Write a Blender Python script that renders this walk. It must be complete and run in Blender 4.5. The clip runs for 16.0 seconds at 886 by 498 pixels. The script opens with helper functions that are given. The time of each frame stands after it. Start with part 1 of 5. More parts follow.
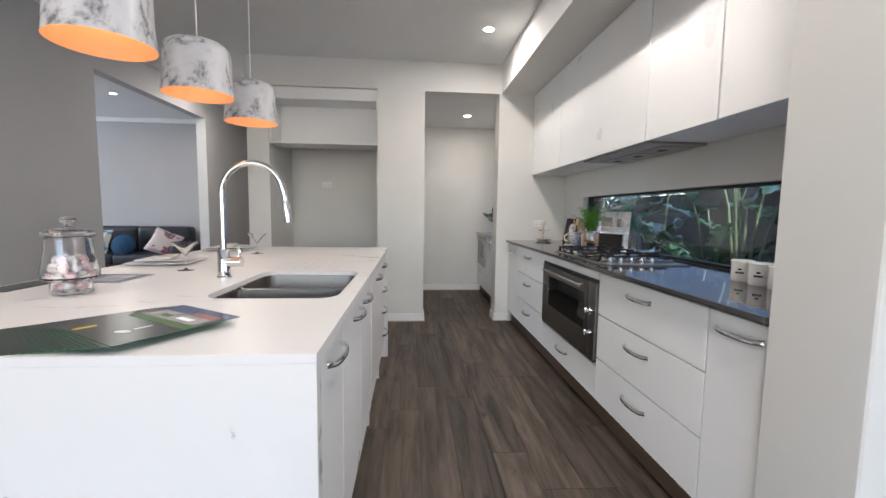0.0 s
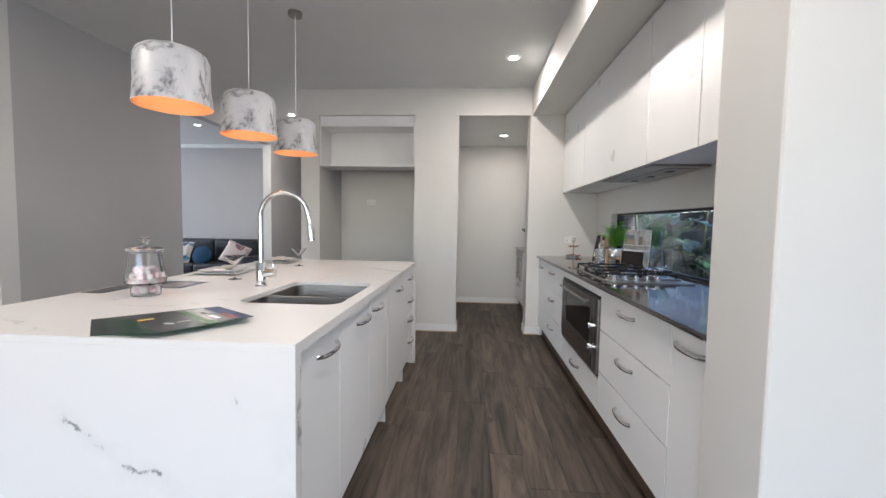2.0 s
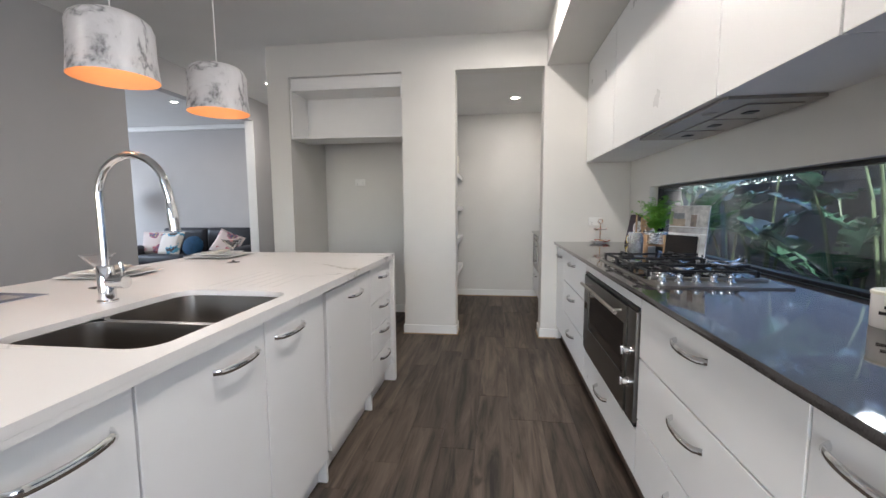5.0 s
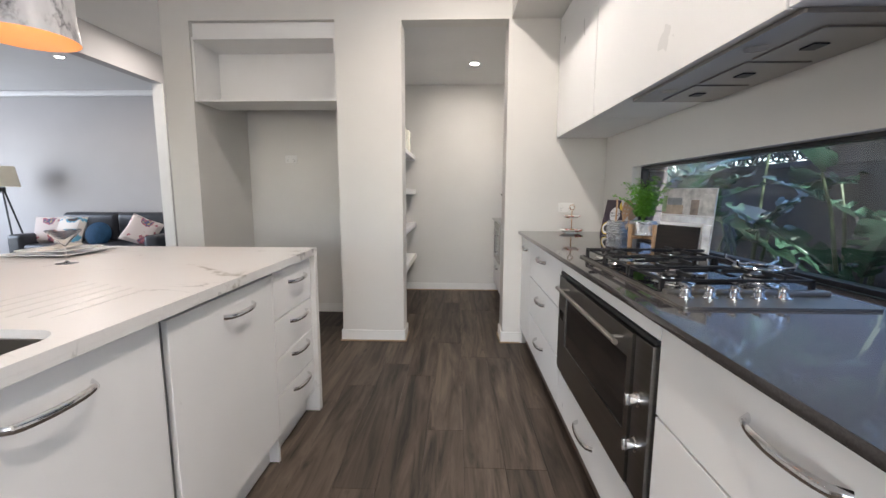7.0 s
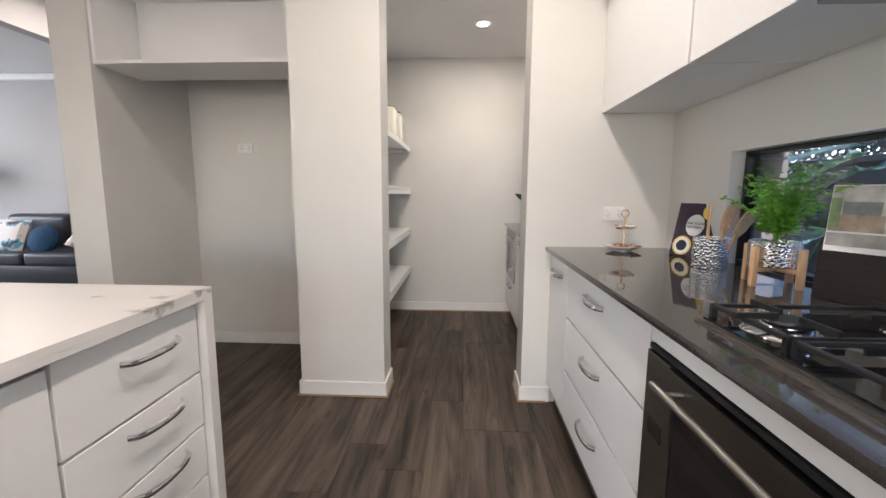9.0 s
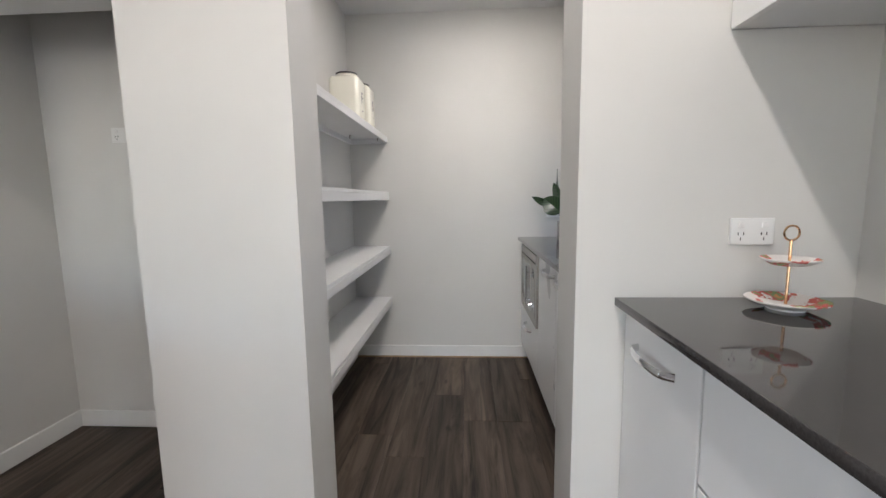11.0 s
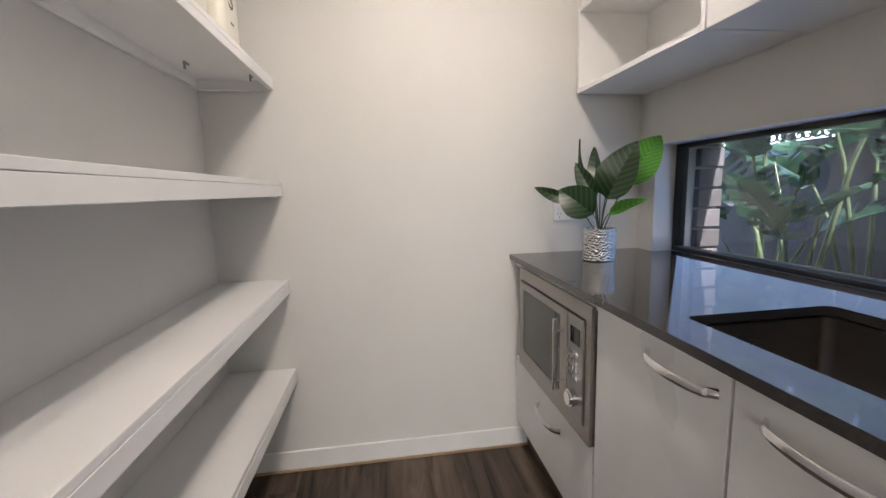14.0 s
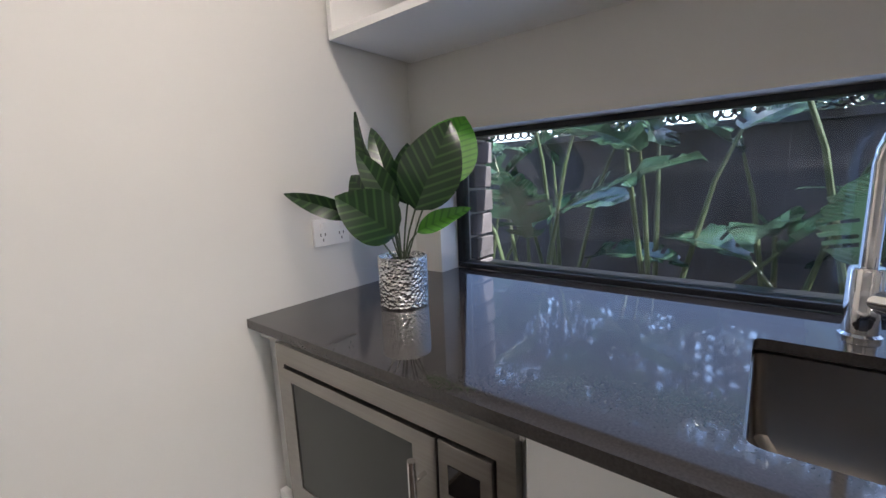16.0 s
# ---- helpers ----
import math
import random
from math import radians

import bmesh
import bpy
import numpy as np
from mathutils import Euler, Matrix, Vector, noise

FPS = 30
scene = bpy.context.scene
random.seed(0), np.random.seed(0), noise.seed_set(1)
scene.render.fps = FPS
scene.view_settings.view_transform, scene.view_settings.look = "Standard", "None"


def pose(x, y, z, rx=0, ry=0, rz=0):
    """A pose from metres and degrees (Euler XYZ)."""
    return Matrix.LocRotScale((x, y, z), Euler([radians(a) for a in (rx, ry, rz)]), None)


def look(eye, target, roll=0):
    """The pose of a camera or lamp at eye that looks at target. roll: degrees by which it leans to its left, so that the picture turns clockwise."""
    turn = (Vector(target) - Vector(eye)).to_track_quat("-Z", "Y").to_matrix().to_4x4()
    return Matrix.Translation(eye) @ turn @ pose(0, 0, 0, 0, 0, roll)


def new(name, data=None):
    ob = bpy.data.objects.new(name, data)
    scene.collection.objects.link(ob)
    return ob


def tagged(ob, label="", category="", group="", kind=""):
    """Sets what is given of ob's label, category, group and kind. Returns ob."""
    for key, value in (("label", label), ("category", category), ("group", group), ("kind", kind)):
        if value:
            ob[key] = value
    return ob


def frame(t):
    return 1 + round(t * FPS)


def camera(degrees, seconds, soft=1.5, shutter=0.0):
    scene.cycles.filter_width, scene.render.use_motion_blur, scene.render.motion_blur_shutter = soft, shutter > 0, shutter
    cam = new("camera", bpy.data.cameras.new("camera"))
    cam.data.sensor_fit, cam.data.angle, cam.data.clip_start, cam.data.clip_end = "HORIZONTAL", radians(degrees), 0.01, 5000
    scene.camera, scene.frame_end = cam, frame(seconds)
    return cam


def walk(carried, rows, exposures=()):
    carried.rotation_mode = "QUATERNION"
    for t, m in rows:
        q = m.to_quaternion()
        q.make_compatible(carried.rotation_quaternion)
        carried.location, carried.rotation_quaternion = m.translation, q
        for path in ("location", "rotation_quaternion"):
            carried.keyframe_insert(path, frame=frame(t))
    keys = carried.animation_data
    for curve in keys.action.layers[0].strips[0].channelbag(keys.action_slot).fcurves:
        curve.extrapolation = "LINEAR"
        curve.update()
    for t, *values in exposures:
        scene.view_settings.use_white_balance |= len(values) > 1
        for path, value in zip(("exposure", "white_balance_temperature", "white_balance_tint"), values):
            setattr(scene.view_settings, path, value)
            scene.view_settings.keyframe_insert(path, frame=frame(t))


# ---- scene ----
cam = camera(94.7, 16.0)

PATH = [
    (0, (-0.128, -0.182, 1.191), (0.025, 1.804, 1.012), 0.8),
    (0.5, (-0.107, -0.333, 1.198), (-0.024, 1.659, 1.045), 0.5),
    (1, (-0.053, -0.424, 1.238), (0.014, 1.571, 1.111), 0.4),
    (1.5, (0.063, -0.427, 1.25), (0.016, 1.57, 1.147), 0.9),
    (2, (0.153, -0.425, 1.236), (0.02, 1.567, 1.114), 0.9),
    (2.5, (0.177, -0.377, 1.227), (0.009, 1.611, 1.078), 0.5),
    (3, (0.193, -0.209, 1.213), (-0.016, 1.774, 1.054), 0.3),
    (5.5, (0.394, 0.517, 1.204), (0.136, 2.488, 0.985), -0.4),
    (6, (0.377, 0.642, 1.19), (0.214, 2.621, 0.947), -0.2),
    (6.5, (0.391, 0.845, 1.177), (0.29, 2.826, 0.919), -0.0),
    (7, (0.42, 1.028, 1.184), (0.354, 3.009, 0.916), 0.2),
    (7.5, (0.396, 1.223, 1.177), (0.345, 3.204, 0.903), 0.0),
    (8, (0.375, 1.46, 1.187), (0.343, 3.44, 0.906), -0.6),
    (8.5, (0.396, 1.696, 1.176), (0.335, 3.676, 0.897), -0.2),
    (9, (0.45, 1.96, 1.186), (0.351, 3.939, 0.915), 0.3),
    (11.5, (0.484, 3.283, 1.182), (0.377, 5.265, 0.936), -1.2),
    (12, (0.467, 3.508, 1.177), (0.392, 5.49, 0.917), -1.2),
    (12.5, (0.467, 3.764, 1.176), (0.394, 5.745, 0.907), -1.1),
    (13, (0.437, 3.948, 1.169), (0.425, 5.93, 0.9), -1.5),
    (13.5, (0.376, 4.14, 1.179), (0.478, 6.119, 0.908), -1.6),
    (14, (0.325, 4.296, 1.184), (0.597, 6.257, 0.898), -1.6),
    (14.5, (0.335, 4.523, 1.183), (0.816, 6.442, 0.892), -1.7),
    (15, (0.349, 4.721, 1.201), (1.097, 6.55, 0.897), -1.7),
    (15.5, (0.363, 4.921, 1.21), (1.54, 6.5, 0.863), -2.1),
    (16, (0.432, 5.061, 1.203), (1.969, 6.296, 0.864), -2.4),
]
EXPOSURES = [(0, 2.4, 6300, 14), (3, 2.4, 6300, 14), (5.5, 2.5, 6350, 14), (9, 2.75, 6700, 17), (11.5, 2.65, 6150, 14), (12.5, 2.7, 6150, 14), (13, 2.75, 6450, 16), (14, 2.85, 6750, 18), (16, 2.8, 6550, 18)]
walk(cam, [(t, look(e, g, r)) for t, e, g, r in PATH], EXPOSURES)

# ---- world and light ----
world = bpy.data.worlds.new("sky")
scene.world = world
world.use_nodes = True
sky = world.node_tree.nodes.new("ShaderNodeTexSky")
sky.sky_type, sky.sun_disc = "NISHITA", False
sky.sun_elevation, sky.sun_rotation = radians(52), radians(167)
world.node_tree.links.new(sky.outputs[0], world.node_tree.nodes["Background"].inputs[0])
world.node_tree.nodes["Background"].inputs[1].default_value = 0.15


def lamp(name, kind, m, power, colour, **kw):
    data = bpy.data.lights.new(name, kind)
    data.energy, data.color = power, colour
    for k, v in kw.items():
        if k == "size":
            data.size = v
        if k == "size_y":
            data.shape, data.size_y = "RECTANGLE", v
        if k == "disk":
            data.shape, data.size = "DISK", v
        if k == "radius":
            data.shadow_soft_size = v
        if k == "angle":
            data.angle = v
        if k == "spread":
            data.spread = v
    ob = new(name, data)
    ob.matrix_world = m
    return ob


SUN_DIR = Vector((-0.14, 0.6, -0.8))
lamp("sun", "SUN", look((0, 0, 9), Vector((0, 0, 9)) + SUN_DIR), 3.2, (1, 0.94, 0.86), angle=radians(0.6))
DAY = (0.80, 0.89, 1.0)
WARM = (1.0, 0.93, 0.84)
lamp("daylight_slider", "AREA", look((-0.5, -4.45, 1.25), (-0.5, 0, 1.25)), 15, DAY, size=4.2, size_y=2.2)
# Added fill before the closed east wall, brightening the nib's south face.
lamp("fill_lamp_east", "AREA", look((3.5, -1.6, 1.3), (0, -1.6, 1.3)), 15, DAY, size=2.4, size_y=2.0)
lamp("daylight_living", "AREA", look((-7.9, 5.2, 1.4), (-4, 5.4, 1.4)), 22, DAY, size=2.6, size_y=1.8)
SKYBLUE = (0.33, 0.55, 1.0)
lamp("daylight_window_kitchen", "AREA", look((1.588, 2.33, 1.13), (0, 2.33, 1.0)), 0.22, SKYBLUE, size=2.7, size_y=0.42)
lamp("daylight_window_pantry", "AREA", look((1.53, 5.23, 1.12), (0, 5.23, 1.0)), 0.18, SKYBLUE, size=1.25, size_y=0.40)
DOWNLIGHTS = [(0.51, 3.39, 2.745, 14), (-2.4, 5.28, 2.745, 15), (-4.2, 5.87, 2.745, 15), (0.58, 5.22, 2.445, 7.8),
              # These four are out of view, added to brighten cupboards, aisle and west wall.
              (0.51, 1.7, 2.745, 17), (0.3, 0.0, 2.745, 18), (-2.2, 0.3, 2.745, 24), (-1.2, -1.6, 2.745, 14)]
for x, y, z, w in DOWNLIGHTS:
    lamp("downlight_and_fill_lamp", "AREA", pose(x, y, z - 0.02), w * 0.19, WARM, disk=0.075)
PENDANTS = [(-1.171, 1.334), (-1.16, 1.936), (-1.142, 2.54)]
for x, y in PENDANTS:
    lamp("pendant_lamp", "POINT", pose(x, y, 1.865), 0.25, (1.0, 0.78, 0.55), radius=0.04)


# ---- materials ----
def material(name, colour, rough=0.5, metal=0.0, vary=0.06, scale=6.0, bump=0.0, bscale=120.0, coat=0.0, trans=0.0, ior=1.45, spec=0.5, emit=None, power=0.0, stretch=(1, 1, 1), rand=0.0, rvary=0.0):
    m = bpy.data.materials.new(name)
    m.use_nodes = True
    nt = m.node_tree
    p = nt.nodes["Principled BSDF"]
    p.inputs["Roughness"].default_value, p.inputs["Metallic"].default_value = rough, metal
    p.inputs["Coat Weight"].default_value, p.inputs["Coat Roughness"].default_value = coat, 0.05
    p.inputs["Transmission Weight"].default_value, p.inputs["IOR"].default_value = trans, ior
    p.inputs["Specular IOR Level"].default_value = spec
    tc = nt.nodes.new("ShaderNodeTexCoord")
    mp = nt.nodes.new("ShaderNodeMapping")
    mp.inputs["Scale"].default_value = stretch
    nt.links.new(tc.outputs["Object"], mp.inputs[0])
    n = nt.nodes.new("ShaderNodeTexNoise")
    n.inputs["Scale"].default_value, n.inputs["Detail"].default_value = scale, 5
    nt.links.new(mp.outputs[0], n.inputs["Vector"])
    ramp = nt.nodes.new("ShaderNodeMapRange")
    ramp.inputs["From Min"].default_value, ramp.inputs["From Max"].default_value = 0.25, 0.75
    ramp.inputs["To Min"].default_value, ramp.inputs["To Max"].default_value = 1 - vary, 1 + vary
    nt.links.new(n.outputs["Fac"], ramp.inputs["Value"])
    hsv = nt.nodes.new("ShaderNodeHueSaturation")
    hsv.inputs["Color"].default_value = (*colour, 1)
    value = ramp.outputs[0]
    if rand:
        info = nt.nodes.new("ShaderNodeObjectInfo")
        r2 = nt.nodes.new("ShaderNodeMapRange")
        r2.inputs["To Min"].default_value, r2.inputs["To Max"].default_value = 1 - rand, 1 + rand
        nt.links.new(info.outputs["Random"], r2.inputs["Value"])
        mul = nt.nodes.new("ShaderNodeMath")
        mul.operation = "MULTIPLY"
        nt.links.new(value, mul.inputs[0]), nt.links.new(r2.outputs[0], mul.inputs[1])
        value = mul.outputs[0]
    nt.links.new(value, hsv.inputs["Value"])
    nt.links.new(hsv.outputs[0], p.inputs["Base Color"])
    if rvary:
        r3 = nt.nodes.new("ShaderNodeMapRange")
        r3.inputs["From Min"].default_value, r3.inputs["From Max"].default_value = 0.3, 0.7
        r3.inputs["To Min"].default_value, r3.inputs["To Max"].default_value = max(0, rough - rvary), rough + rvary
        nt.links.new(n.outputs["Fac"], r3.inputs["Value"]), nt.links.new(r3.outputs[0], p.inputs["Roughness"])
    if bump:
        b = nt.nodes.new("ShaderNodeBump")
        n2 = nt.nodes.new("ShaderNodeTexNoise")
        n2.inputs["Scale"].default_value, n2.inputs["Detail"].default_value = bscale, 3
        nt.links.new(mp.outputs[0], n2.inputs["Vector"])
        b.inputs["Strength"].default_value, b.inputs["Distance"].default_value = bump, 0.002
        nt.links.new(n2.outputs["Fac"], b.inputs["Height"]), nt.links.new(b.outputs[0], p.inputs["Normal"])
    if emit:
        p.inputs["Emission Color"].default_value, p.inputs["Emission Strength"].default_value = (*emit, 1), power
    return m


def node(nt, kind, **values):
    n = nt.nodes.new(kind)
    for k, v in values.items():
        n.inputs[k.replace("_", " ")].default_value = v
    return n


def mixed(nt, fac, a, b):
    m = nt.nodes.new("ShaderNodeMix")
    m.data_type = "RGBA"
    nt.links.new(fac, m.inputs[0])
    for i, c in ((6, a), (7, b)):
        if isinstance(c, tuple):
            m.inputs[i].default_value = (*c, 1)
        else:
            nt.links.new(c, m.inputs[i])
    return m.outputs[2]


def ranged(nt, value, a, b, c=0.0, d=1.0):
    r = node(nt, "ShaderNodeMapRange", From_Min=a, From_Max=b, To_Min=c, To_Max=d)
    nt.links.new(value, r.inputs["Value"])
    return r.outputs[0]


def times(nt, a, b):
    m = nt.nodes.new("ShaderNodeMath")
    m.operation = "MULTIPLY"
    nt.links.new(a, m.inputs[0]), nt.links.new(b, m.inputs[1])
    return m.outputs[0]


def vmath(nt, op, a, b=None, out=0):
    n = nt.nodes.new("ShaderNodeVectorMath")
    n.operation = op
    for i, v in ((0, a), (1, b)):
        if isinstance(v, (tuple, Vector)):
            n.inputs[i].default_value = tuple(v)
        elif v is not None:
            nt.links.new(v, n.inputs[i])
    return n.outputs[out]


def long_veins(nt, coords, colour, veins):
    """Single wandering veins between two places in the stone: (from, to, half width, tint, strength)."""
    if not veins:
        return colour
    wander = node(nt, "ShaderNodeTexNoise", Scale=5.0, Detail=6.0, Roughness=0.62)
    patch = node(nt, "ShaderNodeTexNoise", Scale=16.0, Detail=4.0)
    nt.links.new(coords, wander.inputs["Vector"]), nt.links.new(coords, patch.inputs["Vector"])
    off = vmath(nt, "MULTIPLY", vmath(nt, "SUBTRACT", wander.outputs["Color"], (0.5, 0.5, 0.5)), (0.28, 0.28, 0.28))
    pos = vmath(nt, "ADD", coords, off)
    broken = ranged(nt, patch.outputs["Fac"], 0.33, 0.5, 0.15, 1)
    for a, b, w, tint, power in veins:
        a, d = Vector(a), Vector(b) - Vector(a)
        rel = vmath(nt, "SUBTRACT", pos, a)
        along = ranged(nt, vmath(nt, "DOT_PRODUCT", rel, d / d.length_squared, out=1), 0, 1)
        comb = nt.nodes.new("ShaderNodeCombineXYZ")
        for i in range(3):
            nt.links.new(along, comb.inputs[i])
        far = vmath(nt, "LENGTH", vmath(nt, "SUBTRACT", rel, vmath(nt, "MULTIPLY", comb.outputs[0], d)), out=1)
        core = times(nt, ranged(nt, far, 0.0, w * 1.7, power, 0), broken)
        halo = ranged(nt, far, 0.0, w * 7, 0.3 * power, 0)
        colour = mixed(nt, halo, colour, tuple(0.5 + 0.5 * c for c in tint))
        colour = mixed(nt, core, colour, tint)
    return colour


def marble(name, base, vein, scale, width, rough, cover=(0.5, 0.62), tilt=0.6, soft=(0.66, 0.64, 0.62), veins=()):
    """White stone with sparse dark veins and soft grey clouds."""
    m = bpy.data.materials.new(name)
    m.use_nodes = True
    nt = m.node_tree
    p = nt.nodes["Principled BSDF"]
    tc = nt.nodes.new("ShaderNodeTexCoord")
    mp = nt.nodes.new("ShaderNodeMapping")
    mp.inputs["Rotation"].default_value = (0.5, tilt * 0.5, tilt)
    mp.inputs["Location"].default_value = (0.9, 0.35, 0.1)
    mp.inputs["Scale"].default_value = (1.0, 2.2, 1.3)
    nt.links.new(tc.outputs["Object"], mp.inputs[0])
    n1 = node(nt, "ShaderNodeTexNoise", Scale=scale, Detail=7.0, Roughness=0.6, Distortion=0.5)
    n2 = node(nt, "ShaderNodeTexNoise", Scale=scale * 1.1, Detail=2.0)
    n3 = node(nt, "ShaderNodeTexNoise", Scale=scale * 9, Detail=4.0)
    for n in (n1, n2, n3):
        nt.links.new(mp.outputs[0], n.inputs["Vector"])
    sub = nt.nodes.new("ShaderNodeMath")
    sub.operation, sub.inputs[1].default_value = "SUBTRACT", 0.5
    nt.links.new(n1.outputs["Fac"], sub.inputs[0])
    ab = nt.nodes.new("ShaderNodeMath")
    ab.operation = "ABSOLUTE"
    nt.links.new(sub.outputs[0], ab.inputs[0])
    thin = ranged(nt, ab.outputs[0], 0.0, width, 1, 0)
    wide = ranged(nt, ab.outputs[0], 0.0, width * 7, 0.5, 0)
    gate = ranged(nt, n2.outputs["Fac"], cover[0], cover[1])
    speck = ranged(nt, n3.outputs["Fac"], 0.38, 0.6)
    c1 = mixed(nt, times(nt, wide, gate), base, soft)
    c2 = mixed(nt, times(nt, times(nt, thin, gate), speck), c1, vein)
    c2 = long_veins(nt, tc.outputs["Object"], c2, veins)
    nt.links.new(c2, p.inputs["Base Color"])
    p.inputs["Roughness"].default_value = rough
    return m


def plank_material(name):
    m = bpy.data.materials.new(name)
    m.use_nodes = True
    nt = m.node_tree
    p = nt.nodes["Principled BSDF"]
    tc = nt.nodes.new("ShaderNodeTexCoord")
    info = nt.nodes.new("ShaderNodeObjectInfo")
    geo = nt.nodes.new("ShaderNodeNewGeometry")
    add = nt.nodes.new("ShaderNodeMath")
    add.operation = "ADD"
    nt.links.new(info.outputs["Random"], add.inputs[0]), nt.links.new(geo.outputs["Random Per Island"], add.inputs[1])
    shift = nt.nodes.new("ShaderNodeVectorMath")
    shift.operation = "MULTIPLY_ADD"
    comb = nt.nodes.new("ShaderNodeCombineXYZ")
    for i in range(3):
        nt.links.new(add.outputs[0], comb.inputs[i])
    shift.inputs[1].default_value = (37, 53, 19)
    nt.links.new(comb.outputs[0], shift.inputs[0]), nt.links.new(tc.outputs["Object"], shift.inputs[2])
    mp = nt.nodes.new("ShaderNodeMapping")
    mp.inputs["Scale"].default_value = (8, 0.7, 1)
    nt.links.new(shift.outputs[0], mp.inputs[0])
    grain = node(nt, "ShaderNodeTexNoise", Scale=2.0, Detail=8.0, Roughness=0.62, Distortion=0.8)
    nt.links.new(mp.outputs[0], grain.inputs["Vector"])
    mp2 = nt.nodes.new("ShaderNodeMapping")
    mp2.inputs["Scale"].default_value = (120, 2.5, 1)
    nt.links.new(shift.outputs[0], mp2.inputs[0])
    fine = node(nt, "ShaderNodeTexNoise", Scale=2.0, Detail=4.0, Roughness=0.7)
    nt.links.new(mp2.outputs[0], fine.inputs["Vector"])
    mp3 = nt.nodes.new("ShaderNodeMapping")
    mp3.inputs["Scale"].default_value = (9, 3.0, 1)
    nt.links.new(shift.outputs[0], mp3.inputs[0])
    knot = node(nt, "ShaderNodeTexNoise", Scale=1.6, Detail=3.0)
    nt.links.new(mp3.outputs[0], knot.inputs["Vector"])
    c = mixed(nt, ranged(nt, grain.outputs["Fac"], 0.33, 0.7), (0.012, 0.0088, 0.0068), (0.135, 0.102, 0.077))
    c = mixed(nt, ranged(nt, fine.outputs["Fac"], 0.48, 0.8, 0, 0.35), c, (0.17, 0.13, 0.10))
    c = mixed(nt, ranged(nt, knot.outputs["Fac"], 0.66, 0.76, 0, 0.75), c, (0.018, 0.013, 0.010))
    hsv = nt.nodes.new("ShaderNodeHueSaturation")
    nt.links.new(c, hsv.inputs["Color"])
    nt.links.new(ranged(nt, info.outputs["Random"], 0, 1, 0.76, 1.24), hsv.inputs["Value"])
    nt.links.new(hsv.outputs[0], p.inputs["Base Color"])
    nt.links.new(ranged(nt, fine.outputs["Fac"], 0.2, 0.8, 0.42, 0.62), p.inputs["Roughness"])
    p.inputs["Specular IOR Level"].default_value = 0.3
    b = node(nt, "ShaderNodeBump", Strength=0.25, Distance=0.001)
    nt.links.new(fine.outputs["Fac"], b.inputs["Height"]), nt.links.new(b.outputs[0], p.inputs["Normal"])
    return m


PAINT = material("wall_paint", (0.66, 0.65, 0.62), 0.75, vary=0.03, scale=2.5, bump=0.05, bscale=220)
GREY = material("grey_wall_paint", (0.44, 0.43, 0.425), 0.75, vary=0.03, scale=2.0, bump=0.12, bscale=220)
CEIL = material("ceiling_paint", (0.68, 0.68, 0.67), 0.85, vary=0.03, scale=2.0, bump=0.08, bscale=180)
TRIM = material("white_trim", (0.78, 0.78, 0.76), 0.4, vary=0.03, scale=8)
CABINET = material("white_laminate", (0.80, 0.80, 0.79), 0.32, vary=0.015, scale=3, rvary=0.05)
MELAMINE = material("white_melamine", (0.78, 0.78, 0.77), 0.45, vary=0.02, scale=5)
# Grey in place of white melamine, painting shade into the gaps between fronts.
CARCASS = material("carcass_gap_shade", (0.22, 0.22, 0.22), 0.6, vary=0.05)
DARK = material("cabinet_shadow", (0.05, 0.05, 0.05), 0.8, vary=0.05)
KICK = material("brown_kickboard", (0.10, 0.065, 0.045), 0.5, vary=0.2, scale=4, stretch=(1, 1, 12))
SLATE, OCHRE = (0.10, 0.10, 0.10), (0.20, 0.165, 0.115)
VEINS = [((-1.0, 0.65, 0.63), (-0.45, 0.65, 0.36), 0.008, SLATE, 1.0), ((-1.5, 0.65, 0.80), (-1.3, 0.65, 0.66), 0.006, SLATE, 0.7), ((-0.5, 0.65, 0.76), (-0.44, 0.65, 0.70), 0.004, SLATE, 0.5),
         ((-0.33, 0.665, 0.83), (-0.32, 0.665, 0.58), 0.012, SLATE, 1.0), ((-0.33, 0.665, 0.45), (-0.32, 0.665, 0.2), 0.010, SLATE, 0.8),
         ((-1.25, 3.0, 0.9), (-0.62, 2.56, 0.9), 0.005, OCHRE, 0.6), ((-0.62, 2.56, 0.9), (-0.30, 2.40, 0.885), 0.012, OCHRE, 0.9), ((-0.34, 2.50, 0.89), (-0.32, 2.33, 0.87), 0.009, OCHRE, 0.9),
         ((-0.75, 2.98, 0.9), (-0.30, 3.02, 0.89), 0.012, OCHRE, 0.9), ((-0.32, 2.85, 0.89), (-0.32, 3.12, 0.87), 0.010, SLATE, 0.8), ((-0.95, 2.40, 0.9), (-0.8, 2.55, 0.9), 0.004, OCHRE, 0.5),
         ((-1.6, 1.22, 0.9), (-1.25, 1.15, 0.9), 0.006, OCHRE, 0.8), ((-1.45, 0.85, 0.9), (-1.15, 0.72, 0.9), 0.006, OCHRE, 0.5)]
MARBLE = marble("white_marble", (0.71, 0.695, 0.675), (0.07, 0.06, 0.05), 1.0, 0.009, 0.36, cover=(0.56, 0.7), veins=VEINS)
SHADE = marble("marbled_shade", (0.74, 0.74, 0.75), (0.10, 0.10, 0.11), 2.4, 0.05, 0.35, cover=(0.28, 0.45), soft=(0.26, 0.26, 0.28))
QUARTZ = material("dark_quartz", (0.048, 0.044, 0.043), 0.05, vary=0.3, scale=260, rvary=0.01, spec=0.6, coat=0.2)
